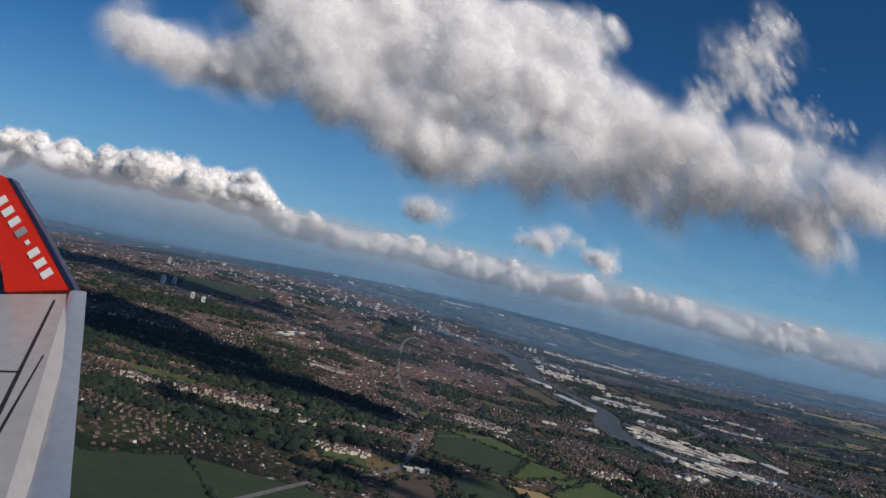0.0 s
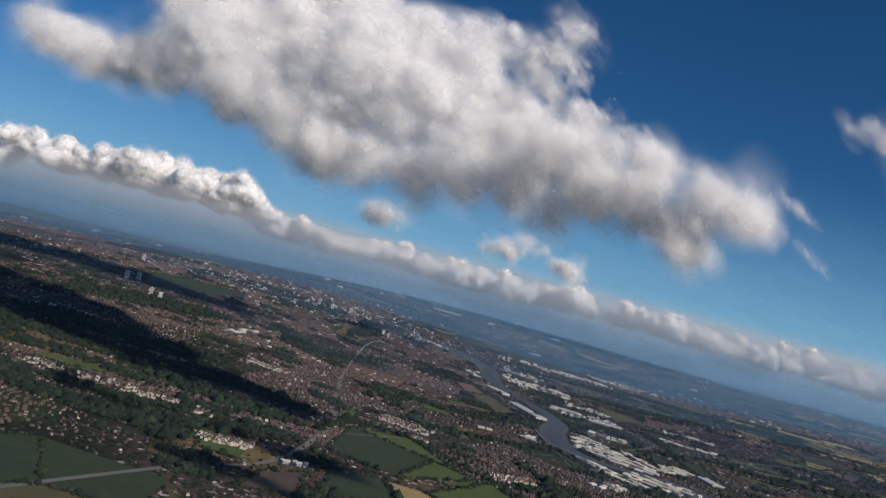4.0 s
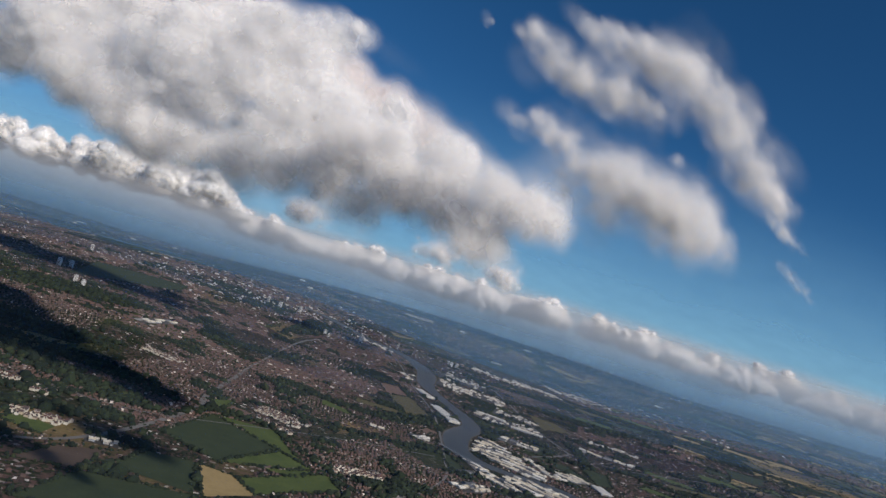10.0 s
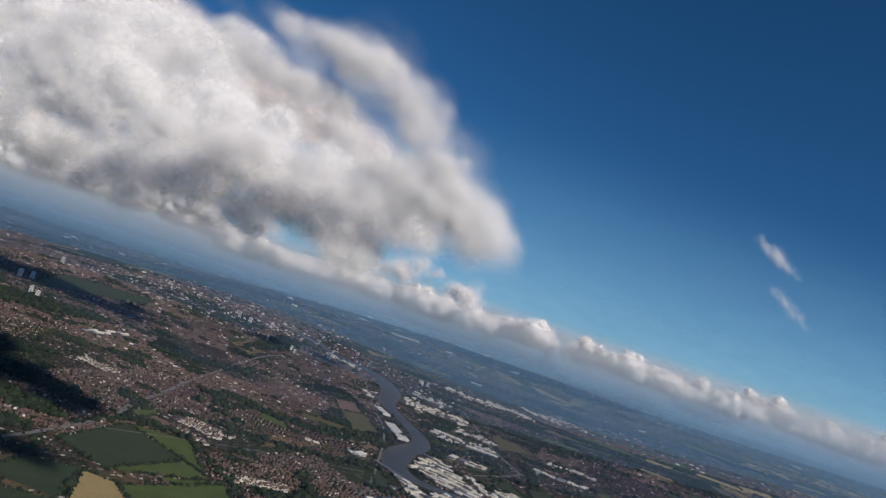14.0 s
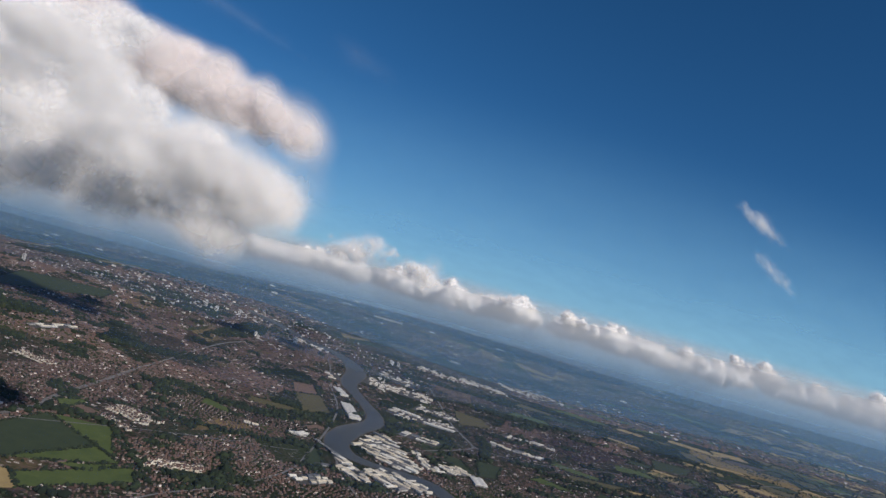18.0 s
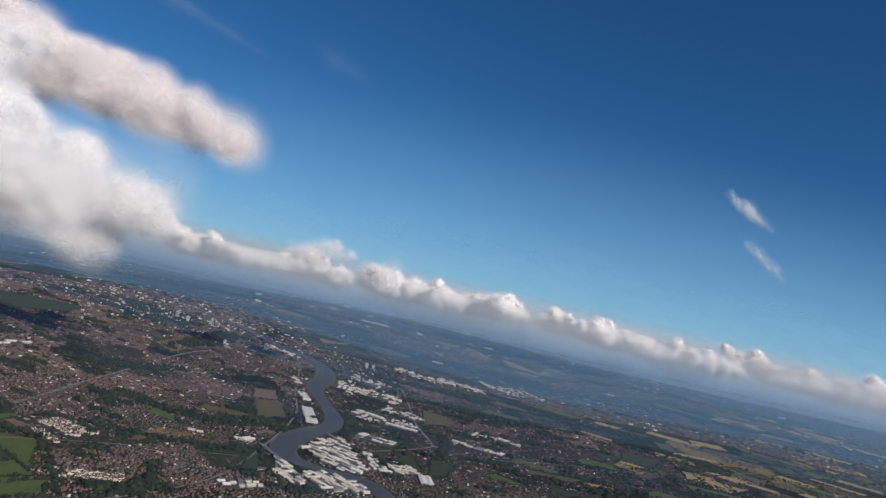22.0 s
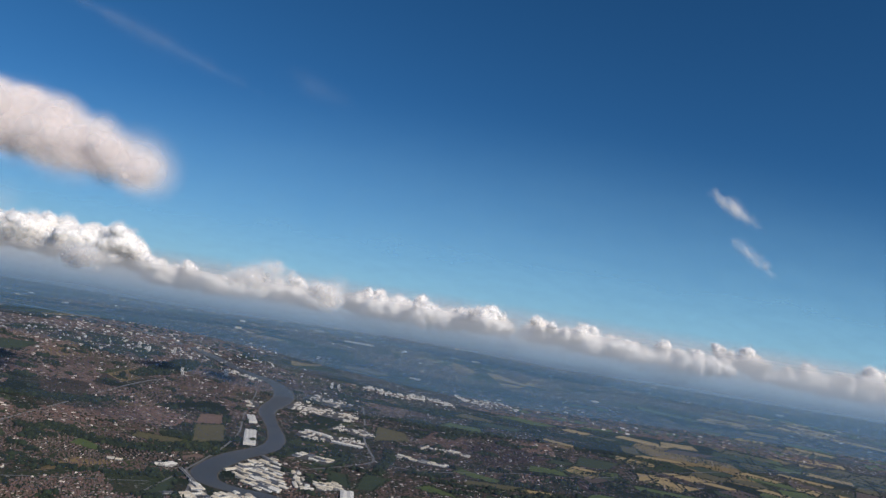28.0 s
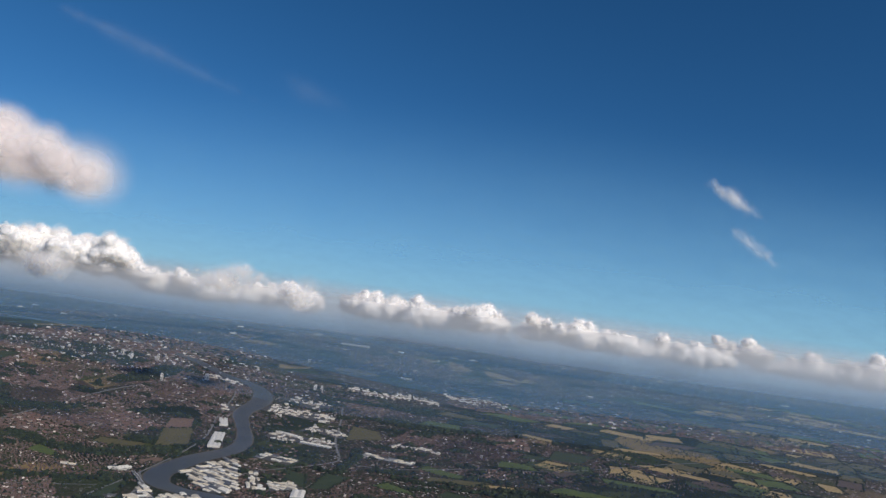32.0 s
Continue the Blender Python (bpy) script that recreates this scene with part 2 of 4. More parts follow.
PUFF_VAPOUR = vapour_material("puff_vapour", 0.36, 0.06, torn=0.2)
HEAP_VAPOUR = vapour_material("heap_vapour", 0.50, 0.06, (0.988, 0.978, 0.975), torn=0.28)
SMOOTH_VAPOUR = vapour_material("smooth_vapour", 0.50, 0.02, (0.945, 0.905, 0.90), torn=0.85)
ICE = vapour_material("ice_cloud", 0.11, 0.012)
FAINT_ICE = vapour_material("faint_ice_cloud", 0.0028, 0.006, torn=0.5)


# ---- land ----
BUMPS = [(120, 480, 170, -16), (-150, 750, 280, 14.9), (300, 950, 230, -22), (480, 800, 200, 8), (20, 1500, 450, 37.5), (0, 230, 130, -4.6), (750, 1350, 400, 9.1)]


def height(x, y):
    x, y = np.asarray(x, float), np.asarray(y, float)
    return sum(h * np.exp(-((x - a) ** 2 + (y - b) ** 2) / (2 * s * s)) for a, b, s, h in BUMPS)


def mesh(name, verts, faces, materials, slots=None, smooth=False):
    me = bpy.data.meshes.new(name)
    me.from_pydata([tuple(v) for v in verts], [], [tuple(f) for f in faces])
    for m in materials:
        me.materials.append(m)
    if slots is not None:
        me.polygons.foreach_set("material_index", np.asarray(slots, dtype=np.int32))
    if smooth:
        me.polygons.foreach_set("use_smooth", np.ones(len(me.polygons), dtype=bool))
    me.update()
    return me


def part(name, me, parent, label=""):
    ob = new(name, me)
    ob.parent = parent
    return tagged(ob, label)


def drape(name, rows, m, lift, label, kind="structure", category=""):
    """A sheet over the land from rows of (x, y) places of one length."""
    a = np.array(rows, float)
    r, c = a.shape[:2]
    z = height(a[..., 0], a[..., 1]) + lift
    v = np.dstack([a, z]).reshape(-1, 3)
    f = [(i * c + j, i * c + j + 1, (i + 1) * c + j + 1, (i + 1) * c + j) for i in range(r - 1) for j in range(c - 1)]
    return tagged(new(name, mesh(name, v.tolist(), f, [m], smooth=True)), label, category, kind=kind)


def spaced(lo, hi, fine_lo, fine_hi, step):
    mid = np.arange(fine_lo, fine_hi + step, step)
    left = fine_lo - np.geomspace(step, fine_lo - lo, 26)[::-1]
    right = mid[-1] + np.geomspace(step, hi - mid[-1], 26)
    return np.concatenate([left, mid, right])


GX, GY = spaced(-4200, 4800, -300, 600, 12.0), spaced(-900, 4900, 100, 900, 12.0)
drape("ground", np.dstack(np.meshgrid(GX, GY)), LAND, 0.0, "patchwork of towns, meadows and woods under haze", category="ground")


def smooth_line(points, step):
    """A rounded line through a few (x, y, width) points."""
    p = np.array(points, float)
    p = np.vstack([2 * p[0] - p[1], p, 2 * p[-1] - p[-2]])
    out = []
    for i in range(1, len(p) - 2):
        n = max(2, int(np.hypot(*(p[i + 1, :2] - p[i, :2])) / step))
        for t in np.arange(n) / n:
            a, b, c, d = p[i - 1:i + 3]
            out.append(0.5 * (2 * b + (c - a) * t + (2 * a - 5 * b + 4 * c - d) * t * t + (3 * b - a - 3 * c + d) * t ** 3))
    out.append(p[-2])
    return np.array(out)


def ribbon(name, points, m, lift, label, step=4.0, ragged=0.0, across=2, category="road"):
    p = smooth_line(points, step)
    d = np.gradient(p[:, :2], axis=0)
    d /= np.linalg.norm(d, axis=1)[:, None]
    side = np.stack([-d[:, 1], d[:, 0]], 1)
    w = p[:, 2:3] / 2
    rows = []
    for k in np.linspace(-1, 1, across + 1):
        wob = np.array([noise.noise((x * 0.07, y * 0.07, 3.0 * k)) for x, y, _ in p])[:, None] * ragged
        rows.append(p[:, :2] + side * (w * k + wob * abs(k)))
    drape(name, np.array(rows).transpose(1, 0, 2), m, lift, label, category=category)
    return p


RIVER = [(-420, 980, 14), (-180, 850, 14), (-40, 770, 13), (30, 712, 13), (62, 697, 14), (84, 672, 16), (98, 632, 18), (100, 580, 14),
         (114, 543, 10), (131, 502, 11), (136, 468, 12.5), (127, 434, 15.5), (124, 408, 15.5), (125, 384, 14), (134, 366, 12), (150, 357, 10),
         (166, 355, 9), (179, 346, 10), (190, 326, 9), (206, 300, 9), (240, 262, 9), (300, 236, 9), (420, 215, 9)]
BANK = ribbon("river_bank", [(x, y, w + 1.8) for x, y, w in RIVER], MUD, 0.06, "bare brown mud and stone bank beside the river", 4, 0.8, category="bank")
WATERLINE = ribbon("water", RIVER, WATER, 0.14, "broad grey river winding between works and woods", 4, 0.5, 4, category="river")

ROADS = [
    [(-40, 120, 1.6), (-14, 176, 1.8), (0, 195, 1.8), (6, 219, 2.0), (9, 256, 2.4), (9, 290, 2.6), (4, 315, 2.6), (-1, 372, 2.4), (-5, 420, 1.8), (-7, 490, 1.6), (-6, 568, 1.6), (10, 640, 1.4)],
    [(160, 705, 1.5), (166, 668, 1.6), (179, 600, 1.8), (190, 535, 1.8), (203, 490, 1.8), (204, 474, 1.8), (194, 457, 1.7), (181, 440, 1.6), (166, 417, 1.4), (156, 380, 1.2), (150, 366, 1.2)],
    [(18, 700, 1.2), (50, 680, 1.2), (70, 640, 1.3), (82, 590, 1.3), (92, 545, 1.3), (107, 490, 1.3), (113, 440, 1.3), (115, 400, 1.3), (116, 377, 1.3), (117, 345, 1.2), (117, 305, 1.2), (106, 262, 1.1), (88, 225, 1.1), (80, 180, 1.1)],
    [(116, 380, 1.3), (124, 366, 1.3), (130, 352, 1.3), (138, 320, 1.2), (150, 290, 1.2)],
    [(204, 478, 1.5), (240, 470, 1.3), (300, 500, 1.2), (360, 520, 1.2), (460, 600, 1.2), (600, 700, 1.2)],
    [(-95, 250, 1.0), (-50, 247, 1.0), (-10, 250, 1.0), (10, 262, 1.0), (60, 310, 1.0), (112, 345, 1.0)],
]
LINES = []
for i, pts in enumerate(ROADS):
    LINES.append(ribbon("road_%d" % (i + 1), pts, ASPHALT, 0.20 + 0.01 * i, "pale grey tarmac road across the built-up land", 4))


def patch(name, corners, m, label, n=8, ragged=0.8, lift=0.10, category="field"):
    """A field with four corners, a little crooked along its hedges."""
    a, b, c, d = (np.array(p, float) for p in corners)
    rows = []
    for u in np.linspace(0, 1, n):
        row = []
        for v in np.linspace(0, 1, n):
            p = (a * (1 - v) + b * v) * (1 - u) + (d * (1 - v) + c * v) * u
            p = p + Vector((noise.noise((p[0] * 0.1, p[1] * 0.1, 1.7)), noise.noise((p[0] * 0.1, p[1] * 0.1, 8.1)))) * ragged
            row.append(p)
        rows.append(row)
    FIELDS.append(np.array([a, b, c, d]))
    return drape(name, rows, m, lift, label, category=category)


FIELDS = []
patch("field", [(14, 238), (39, 224), (52, 262), (17, 286)], DULL, "green pasture beside the road, cloud shade painted into its colour")
patch("field", [(39, 224), (62, 243), (66, 250), (50, 263)], GRASS, "bright green pasture below the housing estate")
patch("field", [(18, 286), (50, 263), (62, 254), (42, 292)], GRASS, "bright green pasture along a row of houses")
patch("field", [(36, 216), (47, 187), (58, 201), (48, 214)], STRAW, "yellow-green crop field beside a hedge")
patch("field", [(49, 213), (58, 203), (80, 233), (72, 249)], GRASS, "long green field between two hedges")
patch("field", [(20, 190), (44, 187), (35, 216), (20, 212)], DULL, "small green paddocks beside the works")
patch("field", [(1, 172), (16, 178), (14, 201), (3, 191)], SOIL, "bare brown ploughed field beside the road")
patch("field", [(16, 150), (46, 160), (46, 186), (17, 178)], DULL, "dark green meadow by a brown field")
# The next two fields take the darkened grass for the cloud shade over them.
patch("field", [(-70, 150), (-47, 168), (-30, 140), (-52, 120)], DULL, "broad green field on the edge of the town, cloud shade in its colour")
patch("field", [(-46, 168), (-12, 164), (-10, 140), (-30, 140)], DULL, "green field on the edge of the town, cloud shade in its colour")
patch("field", [(-52, 120), (-30, 140), (-14, 138), (-20, 104)], OLIVE, "olive field on the edge of the town")
patch("field", [(6, 308), (14, 322), (18, 314), (15, 300)], GRASS, "green school playing field among houses")
patch("field", [(17, 304), (28, 300), (29, 308), (16, 314)], CLAY, "red-brown cleared building plot among houses")
patch("field", [(-198, 590), (-128, 622), (-120, 580), (-170, 495)], DULL, "wide flat green moor within the city")
patch("field", [(-96, 256), (-72, 258), (-72, 250), (-95, 247)], GRASS, "narrow green strip between housing rows")
patch("field", [(-54, 240), (-46, 240), (-46, 232), (-54, 231)], GRASS, "small green sports ground among houses")
patch("field", [(-20, 208), (-6, 206), (-5, 196), (-18, 198)], GRASS, "small green meadow at the estate's edge")
patch("field", [(66, 522), (80, 532), (90, 506), (74, 490)], CLAY, "cleared reddish ground above the river")
patch("field", [(75, 490), (91, 506), (108, 462), (92, 444)], OLIVE, "dry olive grassland above the river")
patch("field", [(114, 372), (122, 352), (128, 330), (120, 320)], DULL, "dull green river meadow beside the bridge road")
patch("field", [(172, 466), (190, 474), (182, 444), (170, 440)], DULL, "dull green meadow inside the road bend")
patch("field", [(160, 445), (172, 436), (204, 396), (196, 430)], DULL, "dark green meadow beside the works")
patch("field", [(206, 440), (222, 436), (216, 400), (206, 398)], DULL, "rough green meadow beside the works")
patch("field", [(195, 545), (222, 560), (215, 590), (190, 600)], OLIVE, "dry meadow beside the bypass")
patch("field", [(44, 400), (60, 392), (64, 382), (46, 386)], GRASS, "green park along the wooded valley")
patch("field", [(60, 425), (88, 432), (86, 446), (58, 440)], OLIVE, "dry meadow above the wooded valley")
patch("field", [(50, 232), (60, 240), (70, 252), (64, 232)], GRASS, "green field beside the estate")
patch("field", [(100, 402), (108, 402), (114, 416), (106, 420)], CLAY, "cleared reddish yard beside the river", 5)
RURAL = random.Random(5)
COUNTRY = []
KINDS = [(GRASS, "green pasture"), (DULL, "dull green pasture"), (STRAW, "straw-coloured corn field"), (OLIVE, "dry olive grassland"), (SOIL, "brown ploughed field"), (DULL, "dark green meadow")]
for cx, cy, w, d, k in [(276, 723, 40, 26, 3), (351, 648, 30, 14, 2), (382, 734, 34, 20, 2), (402, 716, 26, 16, 3), (451, 733, 52, 22, 2), (435, 637, 34, 12, 2), (489, 693, 60, 24, 4),
                       (292, 456, 36, 14, 3), (312, 452, 22, 10, 2), (272, 478, 34, 12, 0), (364, 455, 40, 16, 0), (448, 563, 44, 12, 2), (541, 924, 70, 30, 3), (330, 760, 50, 26, 0),
                       (300, 690, 40, 20, 1), (260, 655, 40, 22, 0), (420, 790, 60, 30, 0), (520, 800, 60, 30, 1), (600, 860, 80, 40, 3), (560, 740, 60, 26, 0), (640, 780, 70, 30, 2),
                       (480, 860, 60, 26, 1), (380, 830, 60, 24, 0), (680, 980, 90, 40, 2), (760, 900, 80, 40, 0), (250, 420, 30, 12, 0), (300, 410, 40, 14, 1), (350, 415, 40, 14, 0),
                       (410, 500, 44, 16, 0), (480, 520, 50, 18, 1), (520, 600, 50, 20, 0), (560, 640, 46, 18, 2), (400, 610, 36, 14, 1), (610, 690, 60, 22, 1), (820, 1100, 120, 60, 2),
                       (560, 1060, 90, 40, 0), (700, 1150, 90, 50, 3), (430, 1010, 70, 36, 0), (900, 1300, 150, 70, 0), (330, 860, 40, 18, 0)]:
    COUNTRY.append((cx, cy, w, d, k))
for i in range(120):
    cy = 520 + 800 * RURAL.random() ** 1.3
    cx = RURAL.uniform(0.55, 1.0) * (cy - 60) + 60
    COUNTRY.append((cx, cy, RURAL.uniform(0.025, 0.06) * cy, RURAL.uniform(0.025, 0.06) * cy, RURAL.choice([0, 1, 2, 2, 3, 3, 4, 5, 5])))
for cx, cy, w, d, k in COUNTRY:
    t = radians(RURAL.uniform(-46, 2))
    u, v = Vector((math.cos(t), math.sin(t))) * w / 2, Vector((-math.sin(t), math.cos(t))) * d / 2
    c = Vector((cx, cy))
    m, words = KINDS[k]
    q = [c + u * s + v * r + Vector((RURAL.uniform(-.2, .2) * w, RURAL.uniform(-.2, .2) * d)) for s, r in ((-1, -1), (1, -1), (1, 1), (-1, 1))]
    patch("field", q, m, words + " among hedges in open country", 6, 1.5)


# ---- where towns, woods and works lie ----
def near_line(x, y, lines, gap):
    near = np.zeros(len(x), bool)
    for p in lines:
        for px, py, w in p[::2]:
            near |= (x - px) ** 2 + (y - py) ** 2 < (w / 2 + gap) ** 2
    return near


def inside(x, y, q):
    ok, other = np.ones(len(x), bool), np.ones(len(x), bool)
    for i in range(4):
        (ax, ay), (bx, by) = q[i], q[(i + 1) % 4]
        s = (bx - ax) * (y - ay) - (by - ay) * (x - ax)
        ok &= s >= 0
        other &= s <= 0
    return ok | other


# works: middle, length along, depth across, turn in degrees, rows, units in a row
WORKS = [
    ("mid", 166, 526, 50, 18, -8, 4, 8),
    ("lower", 168, 460, 26, 14, -20, 3, 5), ("upper", 140, 614, 60, 30, -5, 6, 10), ("bank", 132, 660, 40, 24, -25, 4, 7), ("valley", 127, 298, 16, 12, 50, 3, 4),
    ("mall", 196, 792, 100, 34, 12, 6, 20), ("mall_east", 286, 872, 66, 48, 15, 7, 13), ("bypass", 176, 562, 34, 20, -12, 3, 7), ("river_north", 84, 588, 24, 10, 105, 2, 6),
    ("west", -77, 440, 34, 9, 75, 2, 5), ("gate", 9, 206, 8, 4, 20, 2, 5), ("quay", 40, 690, 40, 12, -25, 3, 8), ("south", 236, 500, 40, 10, -18, 2, 8),
    ("village", 250, 545, 40, 8, -15, 2, 8), ("pit", 103, 381, 10, 8, 20, 2, 3), ("hill", 79, 373, 8, 4, 10, 1, 2), ("estate", 129, 331, 8, 5, 30, 1, 2),
]
BLOCK = []
for name, cx, cy, w, d, turn, rows, n in WORKS:
    t = radians(turn)
    u, v = np.array([math.cos(t), math.sin(t)]) * (w / 2 + 1), np.array([-math.sin(t), math.cos(t)]) * (d / 2 + 1)
    if "mall" not in name:
        drape("yard", [[np.array([cx, cy]) + a * u + b * v for a in np.linspace(-1, 1, 6)] for b in np.linspace(-1, 1, 6)], YARD, 0.16, "grey tarmac yard between warehouses", category="yard")
    BLOCK.append(np.array([np.array([cx, cy]) + a * u + b * v for a, b in ((-1, -1), (1, -1), (1, 1), (-1, 1))]))
# tight estates: corners of the ground, turn of the rows, length and depth of a unit
ESTATES = [([(133, 398), (166, 355), (172, 380), (145, 451)], -33, 6.2, 3.3), ([(168, 420), (165, 412), (177, 378), (184, 381)], -67, 5.0, 3.2),
           ([(128, 358), (138, 322), (154, 315), (141, 346)], -47, 5.2, 3.2), ([(146, 342), (160, 355), (180, 326), (158, 316)], -40, 5.2, 3.4),
           ([(183, 400), (197, 405), (203, 392), (188, 380)], -20, 4.6, 3.0), ([(160, 350), (170, 352), (186, 330), (180, 326)], -50, 4.4, 3.0)]
for q, turn, l, d in ESTATES:
    a, b, c, e = (np.array(p, float) for p in q)
    drape("yard", [[(a * (1 - v) + b * v) * (1 - u) + (e * (1 - v) + c * v) * u for v in np.linspace(0, 1, 8)] for u in np.linspace(0, 1, 8)], YARD, 0.12, "grey tarmac yard between warehouses", category="yard")
    BLOCK.append(np.array(q, float))
WOODS = [[(18, 414, 10), (40, 404, 14), (60, 404, 15), (84, 410, 14), (106, 432, 8)], [(40, 345, 5), (60, 341, 6), (84, 346, 7), (110, 358, 6)], [(-34, 462, 14), (-8, 480, 16), (6, 500, 10)],
         [(-16, 690, 24), (-12, 640, 26), (-20, 600, 16)], [(6, 262, 5), (14, 290, 5), (34, 297, 4), (66, 262, 4), (80, 240, 4)], [(-60, 300, 20), (-30, 300, 18), (-6, 290, 14)],
         [(-140, 330, 30), (-90, 330, 26), (-60, 340, 16)], [(-170, 420, 40), (-130, 450, 40), (-100, 470, 20)], [(36, 214, 3), (20, 213, 3), (13, 228, 4)], [(214, 640, 26), (250, 630, 26), (300, 640, 16)],
         [(320, 690, 14), (360, 690, 14), (420, 680, 12)], [(210, 520, 8), (214, 480, 8), (212, 440, 8)], [(90, 470, 4), (110, 440, 5), (114, 420, 5)], [(230, 720, 24), (300, 740, 24), (340, 720, 16)],
         [(118, 366, 4), (122, 340, 6), (126, 316, 8)], [(140, 700, 14), (200, 710, 18), (250, 700, 14)], [(250, 445, 8), (320, 430, 8), (400, 440, 8)], [(20, 330, 4), (44, 336, 5), (62, 330, 4)],
         [(-30, 250, 4), (0, 262, 5)], [(-75, 282, 16), (-38, 270, 20), (-8, 264, 16)], [(-135, 300, 26), (-100, 292, 24), (-70, 296, 20)], [(-100, 214, 10), (-62, 207, 13), (-22, 203, 8)], [(-126, 262, 12), (-90, 264, 10), (-56, 258, 9)],
         [(-96, 228, 6), (-60, 226, 7), (-26, 238, 8)], [(-44, 214, 10), (-16, 224, 14), (2, 238, 9)], [(88, 300, 5), (100, 270, 6), (92, 240, 5)]]
WOODLINES = [smooth_line(w, 4) for w in WOODS]
HAMLETS = [(-70, 238, 38), (-110, 240, 40), (0, 240, 30), (-40, 340, 120), (60, 300, 70), (20, 440, 100), (-120, 280, 90), (-60, 560, 140), (-180, 700, 160), (80, 250, 40), (200, 340, 60), (290, 540, 50), (330, 590, 40), (420, 540, 34), (230, 600, 40), (60, 620, 60), (190, 700, 50),
           (150, 260, 60), (60, 740, 90), (250, 330, 60), (330, 480, 30)]


def town(x, y):
    return np.clip(sum(1.2 * np.exp(-((x - a) ** 2 + (y - b) ** 2) / (2 * (0.6 * s) ** 2)) for a, b, s in HAMLETS), 0, 1)


def free(x, y, gap=0.6):
    bad = near_line(x, y, [WATERLINE], gap + 2.0) | near_line(x, y, LINES, gap)
    for q in FIELDS:
        bad |= inside(x, y, q)
    return ~bad


def off_works(x, y):
    bad = np.zeros(len(x), bool)
    for q in BLOCK:
        bad |= inside(x, y, q)
    return ~bad


RNG = np.random.default_rng(7)
SEEDS = np.stack([RNG.uniform(-330, 520, 330), RNG.uniform(130, 780, 330)], 1)
SEED_TURN, SEED_KIND = RNG.uniform(0, 180, 330), RNG.uniform(0, 1, 330)


def nearest_seed(x, y):
    best, which = np.full(len(x), 1e9), np.zeros(len(x), int)
    for i, (a, b) in enumerate(SEEDS):
        d = (x - a) ** 2 + (y - b) ** 2
        hit = d < best
        best[hit], which[hit] = d[hit], i
    return which


def houses(name, lo, hi, length, depth, along, across, tall, walls, label):
    """Streets of gabled houses, each quarter of the town with its own direction."""
    out = []
    for i, (sx, sy) in enumerate(SEEDS):
        if SEED_KIND[i] > 0.86 or not lo - 40 < sy < hi + 40:
            continue
        t = radians(SEED_TURN[i])
        g = np.stack(np.meshgrid(np.arange(-48, 48, along), np.arange(-48, 48, across)), -1).reshape(-1, 2)
        g = g + RNG.normal(0, 0.28, g.shape) + np.stack([0.9 * np.sin(g[:, 1] * 0.4), 2.6 * np.sin(g[:, 0] * 0.13 + i) + 1.2 * np.sin(g[:, 0] * 0.31 + 2 * i)], 1)
        x, y = sx + g[:, 0] * math.cos(t) - g[:, 1] * math.sin(t), sy + g[:, 0] * math.sin(t) + g[:, 1] * math.cos(t)
        keep = (y >= lo) & (y < hi) & (RNG.uniform(0, 1, len(x)) < (0.42 + 0.5 * SEED_KIND[i]) * np.minimum(1, town(x, y) * 1.5))
        x, y = x[keep], y[keep]
        keep = nearest_seed(x, y) == i
        out.append(np.stack([x[keep], y[keep], np.full(keep.sum(), t)], 1))
    p = np.concatenate(out)
    p = p[free(p[:, 0], p[:, 1]) & off_works(p[:, 0], p[:, 1]) & ~near_line(p[:, 0], p[:, 1], WOODLINES, 0)]
    n = len(p)
    L, D, H = length * RNG.uniform(0.7, 1.25, n), depth * RNG.uniform(0.85, 1.15, n), tall * RNG.uniform(0.8, 1.2, n)
    base = np.array([(-1, -1, 0), (1, -1, 0), (1, 1, 0), (-1, 1, 0), (-1, -1, 1), (1, -1, 1), (1, 1, 1), (-1, 1, 1), (-1, 0, 1.75), (1, 0, 1.75)], float)
    lx, ly = base[None, :, 0] * L[:, None] / 2, base[None, :, 1] * D[:, None] / 2
    c, s = np.cos(p[:, 2])[:, None], np.sin(p[:, 2])[:, None]
    v = np.stack([p[:, :1] + lx * c - ly * s, p[:, 1:2] + lx * s + ly * c, (height(p[:, 0], p[:, 1]) - 0.1)[:, None] + base[None, :, 2] * H[:, None]], -1).reshape(-1, 3)
    tmpl = [(0, 1, 5, 4), (2, 3, 7, 6), (1, 2, 6, 9, 5), (3, 0, 4, 8, 7), (4, 5, 9, 8), (6, 7, 8, 9)]
    faces = [tuple(10 * i + k for k in f) for i in range(n) for f in tmpl]
    ob = new(name, mesh(name, v.tolist(), faces, [walls, HOUSE_ROOF], [0, 0, 0, 0, 1, 1] * n))
    return tagged(ob, label, "houses", kind="stuff"), p


HOUSES, HOUSE_PLACES = houses("houses", 135, 420, 0.95, 0.66, 1.25, 2.2, 0.42, HOUSE_WALL, "streets of brown-roofed brick houses with gardens")
FAR_HOUSES, FAR_PLACES = houses("terraces", 420, 780, 2.2, 0.75, 2.6, 2.5, 0.48, HOUSE_WALL, "rows of brown-roofed terraces in the further town")


